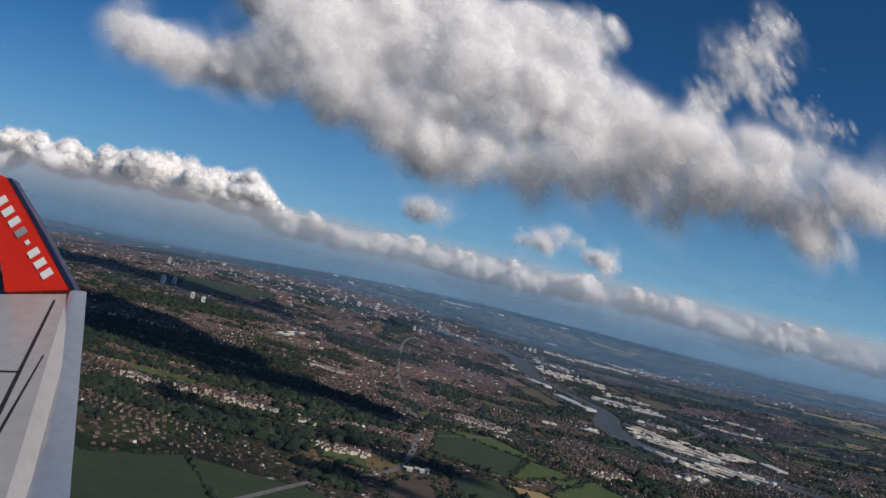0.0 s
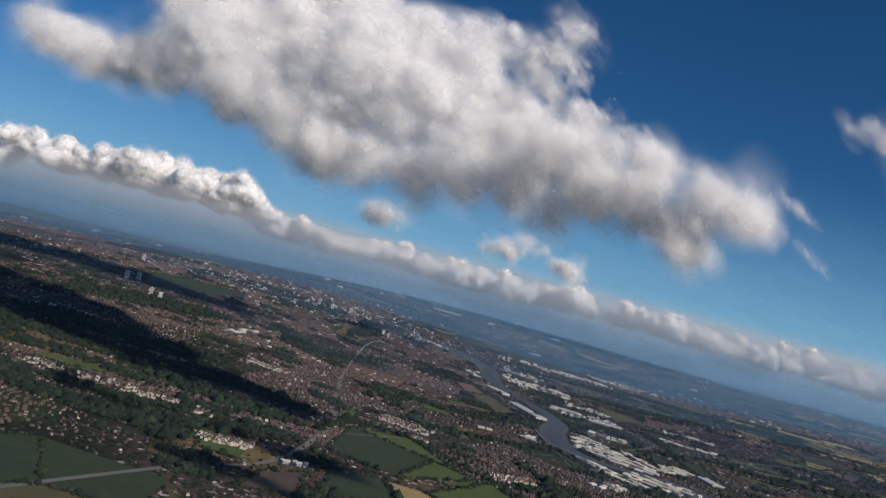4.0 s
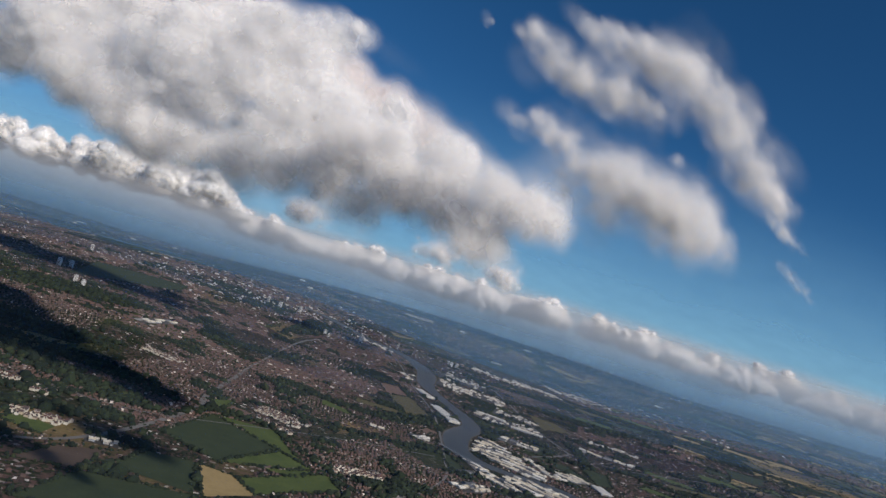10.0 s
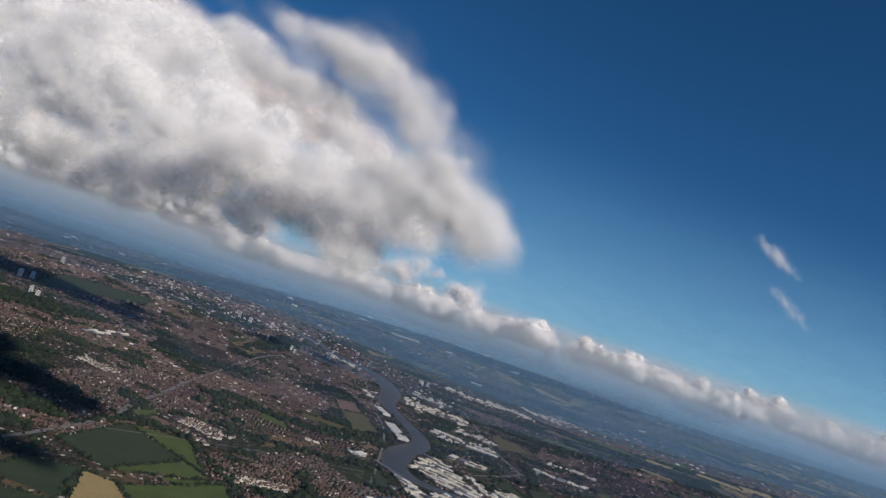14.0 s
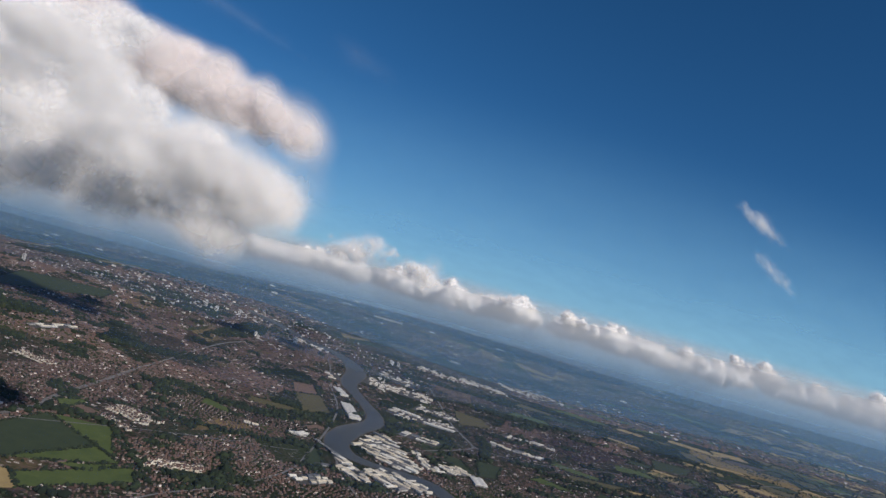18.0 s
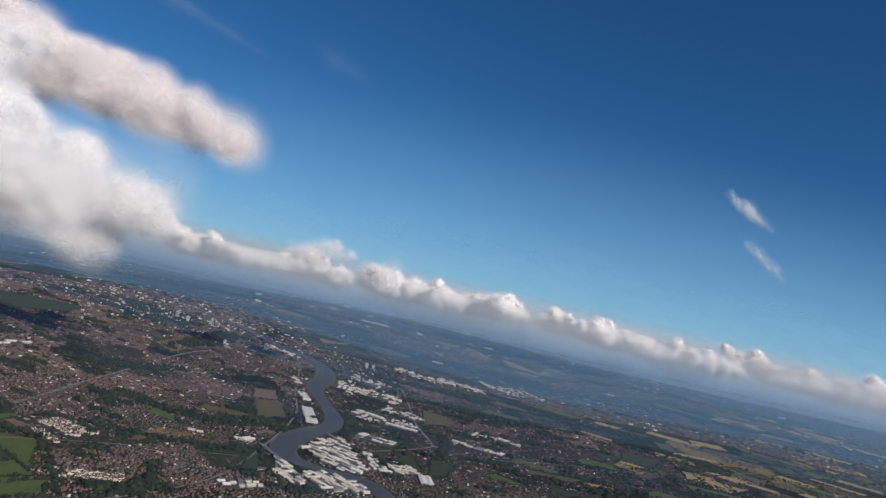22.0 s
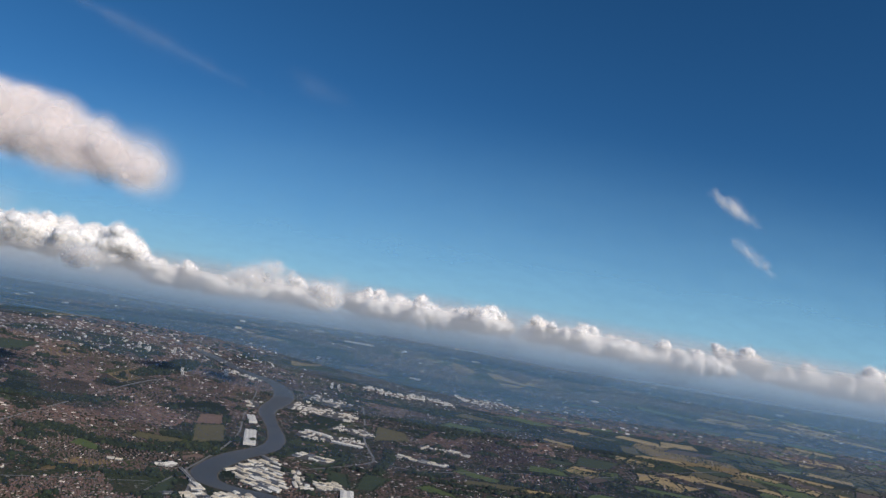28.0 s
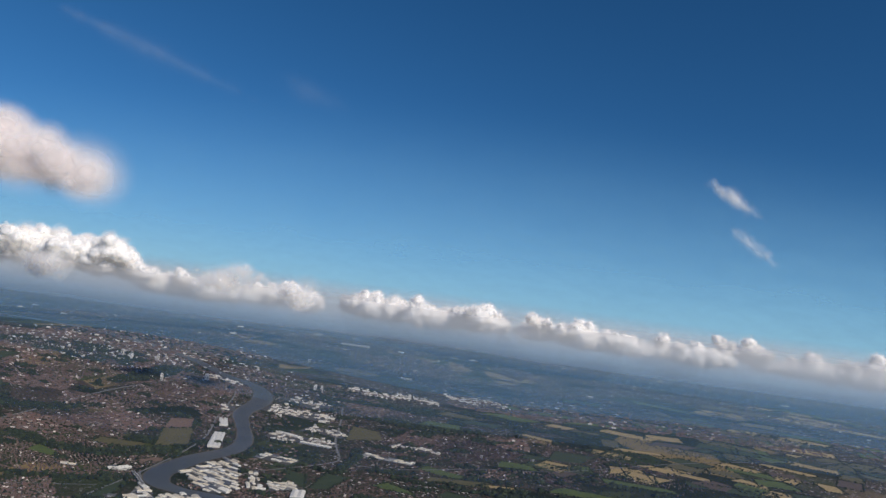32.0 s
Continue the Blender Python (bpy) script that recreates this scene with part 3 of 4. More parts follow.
def far_town(n):
    """Scattered roofs of the towns beyond, thinning out with distance."""
    y = 770 + 1500 * RNG.uniform(0, 1, n) ** 1.6
    x = RNG.uniform(-0.95, 0.95, n) * y + 120
    lump = np.array([noise.noise((a * 0.006, b * 0.004, 2.0)) + 0.5 * noise.noise((a * 0.02, b * 0.015, 5.0)) for a, b in zip(x, y)])
    keep = lump > 0.0
    x, y = x[keep], y[keep]
    v, f, s = [], [], []
    for i in range(len(x)):
        a, l, b, h = RNG.uniform(-0.5, 0.5), RNG.uniform(2, 5), RNG.uniform(1.2, 2.4), RNG.uniform(0.6, 1.1)
        z, k = float(height(x[i], y[i])) - 0.05, len(v)
        for px, py, pz in [(-1, -1, 0), (1, -1, 0), (1, 1, 0), (-1, 1, 0), (-1, -1, 1), (1, -1, 1), (1, 1, 1), (-1, 1, 1), (-1, 0, 1.6), (1, 0, 1.6)]:
            v.append((x[i] + px * l / 2 * math.cos(a) - py * b / 2 * math.sin(a), y[i] + px * l / 2 * math.sin(a) + py * b / 2 * math.cos(a), z + pz * h))
        f += [tuple(k + j for j in q) for q in [(0, 1, 5, 4), (2, 3, 7, 6), (1, 2, 6, 9, 5), (3, 0, 4, 8, 7), (4, 5, 9, 8), (6, 7, 8, 9)]]
        s += [0, 0, 0, 0, 1, 1]
    return tagged(new("far_houses", mesh("far_houses", v, f, [HOUSE_WALL, HOUSE_ROOF], s)), "hazy towns of brown roofs in the distance", "houses", kind="stuff")


far_town(16000)


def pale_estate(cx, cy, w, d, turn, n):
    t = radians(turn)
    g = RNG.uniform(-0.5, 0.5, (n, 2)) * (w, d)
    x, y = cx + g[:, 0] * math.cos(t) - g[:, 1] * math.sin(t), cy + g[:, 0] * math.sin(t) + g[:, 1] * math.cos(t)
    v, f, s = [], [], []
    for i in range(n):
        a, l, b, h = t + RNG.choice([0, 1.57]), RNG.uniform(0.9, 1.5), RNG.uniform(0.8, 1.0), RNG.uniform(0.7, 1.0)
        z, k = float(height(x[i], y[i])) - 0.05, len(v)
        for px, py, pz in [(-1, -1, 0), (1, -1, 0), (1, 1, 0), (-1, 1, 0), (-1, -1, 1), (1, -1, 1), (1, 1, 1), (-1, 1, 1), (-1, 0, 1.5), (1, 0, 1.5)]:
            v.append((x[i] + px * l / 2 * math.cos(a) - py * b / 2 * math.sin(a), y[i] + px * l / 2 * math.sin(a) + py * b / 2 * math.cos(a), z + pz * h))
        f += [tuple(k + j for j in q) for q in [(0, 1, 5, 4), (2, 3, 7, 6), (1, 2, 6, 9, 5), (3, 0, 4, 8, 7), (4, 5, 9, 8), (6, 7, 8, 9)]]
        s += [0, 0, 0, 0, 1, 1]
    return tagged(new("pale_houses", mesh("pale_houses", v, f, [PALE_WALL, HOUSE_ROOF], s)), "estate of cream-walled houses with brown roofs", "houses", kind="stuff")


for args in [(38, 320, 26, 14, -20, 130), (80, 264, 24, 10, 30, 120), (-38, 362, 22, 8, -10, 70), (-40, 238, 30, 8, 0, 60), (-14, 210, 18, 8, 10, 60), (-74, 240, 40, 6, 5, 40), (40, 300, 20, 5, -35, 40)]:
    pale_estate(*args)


# ---- trees ----
def trees(name, x, y, size, label):
    """Many small uneven crowns."""
    phi = (1 + 5 ** 0.5) / 2
    ico = np.array([(-1, phi, 0), (1, phi, 0), (-1, -phi, 0), (1, -phi, 0), (0, -1, phi), (0, 1, phi), (0, -1, -phi), (0, 1, -phi), (phi, 0, -1), (phi, 0, 1), (-phi, 0, -1), (-phi, 0, 1)]) / 1.9
    tri = [(0, 11, 5), (0, 5, 1), (0, 1, 7), (0, 7, 10), (0, 10, 11), (1, 5, 9), (5, 11, 4), (11, 10, 2), (10, 7, 6), (7, 1, 8), (3, 9, 4), (3, 4, 2), (3, 2, 6), (3, 6, 8), (3, 8, 9), (4, 9, 5), (2, 4, 11), (6, 2, 10), (8, 6, 7), (9, 8, 1)]
    n = len(x)
    r = size * RNG.lognormal(0, 0.3, n)
    v = ico[None] * RNG.uniform(0.65, 1.3, (n, 12, 1)) * r[:, None, None] * np.array([1, 1, 0.9])
    v = v + np.stack([x, y, height(x, y) + 0.45 * r], 1)[:, None]
    f = (np.array(tri)[None] + 12 * np.arange(n)[:, None, None]).reshape(-1, 3)
    return tagged(new(name, mesh(name, v.reshape(-1, 3).tolist(), f.tolist(), [FOLIAGE])), label, "trees", kind="stuff")


CLUMPS = [(RNG.uniform(-260, 420), RNG.uniform(170, 760), RNG.uniform(1.5, 7.0)) for k in range(620)]
wx, wy = [], []
for px, py, w in CLUMPS:
    k = int(6 + w * w * 1.5)
    a, d = RNG.uniform(0, 6.283, k), w * np.sqrt(RNG.uniform(0, 1, k))
    wx.append(px + d * np.cos(a) * 1.5)
    wy.append(py + d * np.sin(a) * 0.8)
for line in WOODLINES:
    for px, py, w in line:
        k = int(max(3, w * 1.3))
        wx.append(px + RNG.uniform(-w / 2, w / 2, k) + RNG.normal(0, 0.6, k))
        wy.append(py + RNG.uniform(-w / 2, w / 2, k) + RNG.normal(0, 0.6, k))
wx, wy = np.concatenate(wx), np.concatenate(wy)
ok = free(wx, wy, 0.6) & off_works(wx, wy)
trees("woodland", wx[ok], wy[ok], 1.0, "dark green broadleaf woodland along the valleys")
gx, gy = RNG.uniform(-330, 520, 76000), RNG.uniform(135, 780, 76000)
lush = np.array([noise.noise((a * 0.03, b * 0.02, 4.0)) + 0.6 * noise.noise((a * 0.09, b * 0.07, 1.0)) for a, b in zip(gx, gy)])
ok = free(gx, gy, 0.5) & off_works(gx, gy) & (RNG.uniform(0, 1, len(gx)) < 0.55 + 1.3 * lush)
trees("garden_trees", gx[ok], gy[ok], 0.42, "scattered green garden trees between the houses")
hx, hy = [], []
for q in FIELDS:
    for i in range(4):
        a, b = q[i], q[(i + 1) % 4]
        k = int(np.hypot(*(b - a)) * 1.1)
        s = RNG.uniform(0, 1, k)
        keep = noise.noise((a[0] * 0.31, a[1] * 0.31, 0.5)) > -0.25
        if keep:
            hx.append(a[0] + (b[0] - a[0]) * s + RNG.normal(0, 0.35, k))
            hy.append(a[1] + (b[1] - a[1]) * s + RNG.normal(0, 0.35, k))
trees("hedges", np.concatenate(hx), np.concatenate(hy), 0.5, "dark hedges and hedgerow trees round the fields")


# ---- works, mall and towers ----
def joined_sheds(name, places, label):
    """The further sheds of the works and the mall, gabled, in one mesh."""
    v, f, s = [], [], []
    for x, y, l, d, h, turn in places:
        a, k, z = radians(turn), len(v), float(height(x, y)) - 0.05
        for px, py, pz in [(-1, -1, 0), (1, -1, 0), (1, 1, 0), (-1, 1, 0), (-1, -1, 1), (1, -1, 1), (1, 1, 1), (-1, 1, 1), (-1, 0, 1.3), (1, 0, 1.3)]:
            v.append((x + px * l / 2 * math.cos(a) - py * d / 2 * math.sin(a), y + px * l / 2 * math.sin(a) + py * d / 2 * math.cos(a), z + pz * h))
        f += [tuple(k + j for j in q) for q in [(0, 1, 5, 4), (2, 3, 7, 6), (1, 2, 6, 9, 5), (3, 0, 4, 8, 7), (4, 5, 9, 8), (6, 7, 8, 9)]]
        s += [0, 0, 0, 0, 1, 1]
    return tagged(new(name, mesh(name, v, f, [PALE_WALL, PALE_ROOF], s)), label, "warehouses", kind="stuff")


def shed(name, cx, cy, length, depth, tall, turn, label, bays=1, group="", cover=None):
    """A low shed: walls, a roof of one or more gables that oversails, a yard door."""
    root = new(name)
    root.matrix_basis = pose(cx, cy, float(height(cx, cy)) - 0.05, 0, 0, turn)
    tagged(root, label, "warehouse", group)
    l, d = length / 2, depth / 2
    wall = [(-l, -d, 0), (l, -d, 0), (l, d, 0), (-l, d, 0), (-l, -d, tall), (l, -d, tall), (l, d, tall), (-l, d, tall)]
    part("wall", mesh("wall", wall, [(0, 1, 5, 4), (1, 2, 6, 5), (2, 3, 7, 6), (3, 0, 4, 7)], [SHED_WALL]), root)
    v, f, o = [], [], 0.12
    w = (depth + 2 * o) / bays
    rise = 0.13 * w
    for b in range(bays):
        y0, k = -d - o + b * w, len(v)
        for x in (-l - o, l + o):
            v += [(x, y0, tall), (x, y0 + w / 2, tall + rise), (x, y0 + w, tall), (x, y0 + w, tall - 0.08), (x, y0, tall - 0.08)]
        f += [(k, k + 5, k + 6, k + 1), (k + 1, k + 6, k + 7, k + 2), (k + 2, k + 7, k + 8, k + 3), (k, k + 4, k + 9, k + 5), (k + 4, k + 3, k + 2, k + 1, k), (k + 5, k + 6, k + 7, k + 8, k + 9)]
    part("roof", mesh("roof", v, f, [cover or SHED_ROOF]), root)
    return root


PICK = random.Random(11)
FAR_SHEDS = []
for name, cx, cy, w, d, turn, rows, n in WORKS:
    t = radians(turn)
    if cy > 500:
        for i in range(int(rows * n * 1.5)):
            a, y = PICK.uniform(-0.5, 0.5) * w, PICK.gauss(0, 0.30) * d
            y += 0.3 * d * math.sin(a * 9 / w)
            px, py = cx + a * math.cos(t) - y * math.sin(t), cy + a * math.sin(t) + y * math.cos(t)
            if not near_line(np.array([px]), np.array([py]), [WATERLINE], 2.5)[0] and not near_line(np.array([px]), np.array([py]), LINES, 0.8)[0]:
                FAR_SHEDS.append((px, py, PICK.uniform(1.4, 4.4), PICK.uniform(1.0, 2.3), PICK.uniform(0.6, 1.1), turn + PICK.choice([0, 0, 90, 90, 12, -15, 40])))
        continue
    for i in range(rows):
        x = -w / 2
        while x < w / 2 - 1:
            step = w / n * PICK.uniform(0.6, 1.5)
            if PICK.random() < 0.86:
                y = (i + 0.5 + PICK.uniform(-0.12, 0.12)) * d / rows - d / 2
                px, py = cx + (x + step / 2) * math.cos(t) - y * math.sin(t), cy + (x + step / 2) * math.sin(t) + y * math.cos(t)
                if not near_line(np.array([px]), np.array([py]), [WATERLINE], 2.5)[0] and not near_line(np.array([px]), np.array([py]), LINES, 0.8)[0]:
                    a, b = step * PICK.uniform(0.6, 0.86), d / rows * PICK.uniform(0.45, 0.8)
                    h, turned = PICK.uniform(0.7, 1.1), turn + PICK.choice([0, 0, 0, 90, 8, -6] if "mall" in name else [0, 0, 0, 8, -6])
                    shed("warehouse", px, py, a, b, h, turned, "pale-roofed metal warehouse on an industrial estate", max(1, round(b / 2.4)), "warehouses of the works")
            x += step
CITY = [(PICK.gauss(-75, 70), PICK.gauss(725, 60)) for i in range(110)] + [(PICK.gauss(-210, 70), PICK.gauss(760, 80)) for i in range(60)] + [(PICK.gauss(30, 40), PICK.gauss(760, 40)) for i in range(36)]
joined_sheds("city_blocks", [(x, y, PICK.uniform(1.2, 4.6), PICK.uniform(0.9, 1.8), PICK.uniform(0.4, 1.0), PICK.choice([15, 15, 105, -30, 60])) for x, y in CITY if not near_line(np.array([x]), np.array([y]), [WATERLINE], 2.5)[0]], "bright stone and concrete blocks of the city centre")
joined_sheds("far_warehouses", FAR_SHEDS, "bright pale roofs of a mall and works beyond the river")
for q, turn, l, d in ESTATES:
    t, mid = radians(turn), np.array(q, float).mean(0)
    for i in range(-14, 15):
        x = -45 + PICK.uniform(0, l)
        while x < 45:
            a, y = l * PICK.uniform(0.55, 1.5), i * d + PICK.uniform(-0.3, 0.3)
            px, py = mid[0] + (x + a / 2) * math.cos(t) - y * math.sin(t), mid[1] + (x + a / 2) * math.sin(t) + y * math.cos(t)
            spot = np.array([px]), np.array([py])
            if inside(*spot, np.array(q, float))[0] and PICK.random() < 0.84 and not near_line(*spot, [WATERLINE], 1.8)[0] and not near_line(*spot, LINES, 0.6)[0]:
                b = d * PICK.uniform(0.42, 0.88)
                shed("warehouse", px, py, a * PICK.uniform(0.8, 0.95), b, PICK.uniform(0.6, 1.1), turn + PICK.choice([0, 0, 0, 6, -8, 90]), "pale-roofed metal warehouse on an industrial estate", max(1, round(b / 2.0)), "warehouses of the works")
            x += a
shed("riverside_factory", 117, 485, 48, 8, 1.3, -73, "long white-roofed factory on the river bank", 3, cover=WHITE_ROOF)
shed("riverside_factory", 100.5, 538, 29, 6, 1.2, -68, "long narrow white-roofed factory on the river bank", 2, cover=WHITE_ROOF)
for x, y, l, d, turn in ((153, 535, 25, 4, -28), (180, 515, 24, 4, -12), (151.5, 513, 11, 4, -33), (205, 379, 15, 7, -80), (105, 382, 9, 5, 70)):
    shed("long_warehouse", x, y, l, d, 1.1, turn, "long white-roofed warehouse beside the works", 2, "long white warehouses", WHITE_ROOF)
shed("distribution_shed", 62, 1231, 50, 14, 3.0, 0, "very long white shed far off under the haze", 2)
for i in range(26):
    shed("distant_shed", PICK.uniform(-900, 1100), PICK.uniform(950, 1900), PICK.uniform(6, 16), PICK.uniform(4, 9), 1.8, PICK.uniform(-20, 20), "white distant shed in hazy country", 1, "distant sheds")


def tower(cx, cy, w, d, tall, turn, label):
    """A block of flats: shaft, window bands, roof and plant room."""
    root = new("tower_block")
    root.matrix_basis = pose(cx, cy, float(height(cx, cy)) - 0.05, 0, 0, turn)
    tagged(root, label, "tower block", "tower blocks")

    def box(x, y, z, a, b, c):
        q = [(x + i * a / 2, y + j * b / 2, z + k * c) for k in (0, 1) for i, j in ((-1, -1), (1, -1), (1, 1), (-1, 1))]
        return q, [(0, 1, 5, 4), (1, 2, 6, 5), (2, 3, 7, 6), (3, 0, 4, 7), (4, 5, 6, 7), (3, 2, 1, 0)]
    part("wall", mesh("wall", *box(0, 0, 0, w, d, tall), [CONCRETE]), root)
    n = max(2, int(tall / 0.55))
    for i in range(n):
        part("window_band", mesh("window_band", *box(0, 0, (i + 0.35) * tall / n, w * 0.92, d + 0.04, tall / n * 0.4), [WINDOW]), root)
    part("roof", mesh("roof", *box(0, 0, tall, w + 0.1, d + 0.1, 0.12), [CONCRETE]), root)
    part("plant_room", mesh("plant_room", *box(w * 0.1, 0, tall + 0.12, w * 0.4, d * 0.6, 0.4), [CONCRETE]), root)
    return root


for x, y, w, d, h, a in [(29, 670, 4.2, 2.2, 6.0, 20), (121, 733, 2.6, 2.2, 4.5, 10), (127, 738, 2.6, 2.2, 4.5, 10), (118, 748, 2.2, 2.0, 3, 0), (-2, 640, 2.2, 2.2, 4, 30), (4, 628, 2.0, 2.0, 4, 10), (-186, 510, 2.6, 2.4, 5.5, 0), (-180, 516, 2.4, 2.2, 5.5, 0),
                        (-232, 640, 2.6, 2.6, 7, 15), (-150, 470, 2.4, 2.0, 4.5, 20), (-140, 462, 2.4, 2.0, 4.5, 20), (-60, 690, 3, 2.2, 6, 0), (-75, 700, 2.4, 2.4, 6.5, 0), (-44, 715, 3, 2.4, 6, 25)]:
    tower(x, y, w, d, h, a, "pale concrete block of flats above the town")
for i in range(100):
    tower(PICK.gauss(-85, 62), PICK.gauss(720, 62), PICK.uniform(0.9, 2.8), PICK.uniform(0.9, 1.8), PICK.uniform(0.7, 1.5), PICK.uniform(0, 90), "pale city office block with window bands")

# the road bridge over the river
bridge = new("road_bridge")
bridge.matrix_basis = pose(123.5, 364.5, float(height(123.5, 364.5)), 0, 0, -52)
tagged(bridge, "grey concrete road bridge over the river", "bridge")


def block(x, y, z, a, b, c):
    q = [(x + i * a / 2, y + j * b / 2, z + k * c) for k in (0, 1) for i, j in ((-1, -1), (1, -1), (1, 1), (-1, 1))]
    return q, [(0, 1, 5, 4), (1, 2, 6, 5), (2, 3, 7, 6), (3, 0, 4, 7), (4, 5, 6, 7), (3, 2, 1, 0)]


part("deck", mesh("deck", *block(0, 0, 1.0, 31, 1.7, 0.22), [ASPHALT]), bridge)
for y in (-0.8, 0.8):
    part("parapet", mesh("parapet", *block(0, y, 1.22, 31, 0.1, 0.14), [CONCRETE]), bridge)
for x in (-11, -5.5, 0, 5.5, 11):
    part("pier", mesh("pier", *block(x, 0, -0.2, 0.5, 1.4, 1.2), [CONCRETE]), bridge)

# ---- clouds ----
GRAPH = bpy.context.evaluated_depsgraph_get


def cloud_mesh(seeds, voxel, sub, rough, seed, flat=None):
    """One lumpy closed surface round overlapping puffs."""
    rnd = random.Random(seed)
    bm = bmesh.new()
    puffs = []
    for x, y, z, r in seeds:
        puffs.append((x, y, z, r))
        for i in range(sub):
            a, b = rnd.uniform(0, 6.283), math.asin(rnd.uniform(-0.5, 1))
            s = r * rnd.uniform(0.28, 0.6)
            puffs.append((x + math.cos(a) * math.cos(b) * r * 1.15, y + math.sin(a) * math.cos(b) * r * 0.9, z + math.sin(b) * r * 0.85, s))
    for x, y, z, r in puffs:
        bmesh.ops.create_icosphere(bm, subdivisions=2, radius=r, matrix=Matrix.Translation((x, y, z)) @ Matrix.Diagonal((1.1, 1.0, 0.85, 1)))
    if flat is not None:
        for v in bm.verts:
            if v.co.z < flat:
                v.co.z = flat + (v.co.z - flat) * 0.25
    me = bpy.data.meshes.new("puffs")
    bm.to_mesh(me)
    bm.free()
    ob = new("puffs", me)
    mod = ob.modifiers.new("union", "REMESH")
    mod.mode, mod.voxel_size = "VOXEL", voxel
    ev = ob.evaluated_get(GRAPH())
    got = ev.to_mesh()
    v = np.empty(len(got.vertices) * 3)
    n = np.empty(len(got.vertices) * 3)
    got.vertices.foreach_get("co", v)
    got.vertices.foreach_get("normal", n)
    faces = [tuple(p.vertices) for p in got.polygons]
    v, n = v.reshape(-1, 3), n.reshape(-1, 3)
    ev.to_mesh_clear()
    bpy.data.objects.remove(ob)
    size = sum(s[3] for s in seeds) / len(seeds)
    for octave, (freq, amp) in enumerate(((0.7, 0.55), (1.7, 0.26), (3.9, 0.10))):
        k = freq / size
        d = np.array([noise.noise((x * k, y * k, z * k + 9 * octave + seed)) for x, y, z in v])
        billow = (1 - 2 * np.abs(d)) if octave and voxel > 2 else d * 1.6
        v = v + n * (billow * amp * size * rough)[:, None]
    return v, n, faces, size


def vapour(name, places, radii, m, parent, seed, lean=0.0):
    """Loose flecks of vapour, each turned a little its own way, or leaning out from the cloud."""
    rng = np.random.default_rng(seed)
    n = len(places)
    face = np.array([0.0, -0.5, 0.0]) + np.array(SUN) * 0.7 + rng.normal(0, 0.12, (n, 3)) + lean
    face /= np.linalg.norm(face, axis=1)[:, None]
    a = np.cross(face, rng.normal(0, 1, (n, 3)))
    a /= np.linalg.norm(a, axis=1)[:, None]
    b = np.cross(face, a)
    r = radii[:, None]
    v = np.stack([places - a * r - b * r, places + a * r - b * r, places + a * r + b * r, places - a * r + b * r], 1).reshape(-1, 3)
    me = mesh(name, v.tolist(), np.arange(4 * n).reshape(-1, 4).tolist(), [m], smooth=True)
    uv = me.uv_layers.new(name="fleck")
    uv.data.foreach_set("uv", np.tile([0, 0, 1, 0, 1, 1, 0, 1], n).astype(np.float32))
    return tagged(part(name, me, parent, "soft torn cloud vapour"), kind="stuff")


def cloud(name, label, seeds, voxel, sub, rough, seed, flat, body, cover, grain, lift, sink, m, group=""):
    """A billowing body wrapped in loose vapour."""
    v, n, faces, size = cloud_mesh(seeds, voxel, sub, rough, seed, flat)
    root = new(name)
    tagged(root, label, "cloud", group)
    part("cloud_body", mesh("cloud_body", (v - n * size * sink).tolist(), faces, [body], smooth=True), root)
    rng = np.random.default_rng(seed)
    r = size * grain
    count = int(min(20000, cover * len(v) * voxel * voxel / (r * r * 2.2)))
    pick = rng.integers(0, len(v), count)
    off = rng.normal(0.35, 1, count) * size * lift
    rag = np.array([noise.noise(tuple(p * 1.1 / size)) for p in v[pick]])
    places = v[pick] + n[pick] * (off * (1 + 1.6 * rag))[:, None] + rng.normal(0, 0.3, (count, 3)) * r
    vapour("vapour", places, r * rng.lognormal(-0.1, 0.4, count), m, root, seed)
    return root


def heap(name, label, seeds, voxel, sub, rough, seed, cover, grain, deep, m, group="", lean=0.8, flat=None, ragged=0.35):
    """A cumulus with no hard skin: layer on layer of vapour under a billowing surface, which the sun shines into."""
    v, n, faces, size = cloud_mesh(seeds, voxel, sub, rough, seed, flat)
    rng = np.random.default_rng(seed)
    r = size * grain
    count = int(min(22000, cover * len(v) * voxel * voxel / (r * r * 2.2)))
    pick = rng.integers(0, len(v), count)
    down = rng.uniform(0, 1, count) ** 1.4
    rag = np.array([noise.noise(tuple(p * 0.9 / size)) + 0.6 * noise.noise(tuple(p * 2.3 / size)) for p in v[pick]])
    places = v[pick] - n[pick] * (size * (deep * down + 0.10) - size * ragged * np.maximum(rag, -0.4))[:, None] + rng.normal(0, 0.2, (count, 3)) * r
    keep = rng.uniform(0, 1, count) < np.clip(0.75 + 1.1 * rag, 0.35, 1)
    root = new(name)
    tagged(root, label, "cloud", group)
    vapour("vapour", places[keep], (r * rng.lognormal(-0.1, 0.32, count) * (0.55 + 0.75 * down))[keep], m, root, seed, n[pick][keep] * lean)
    return root


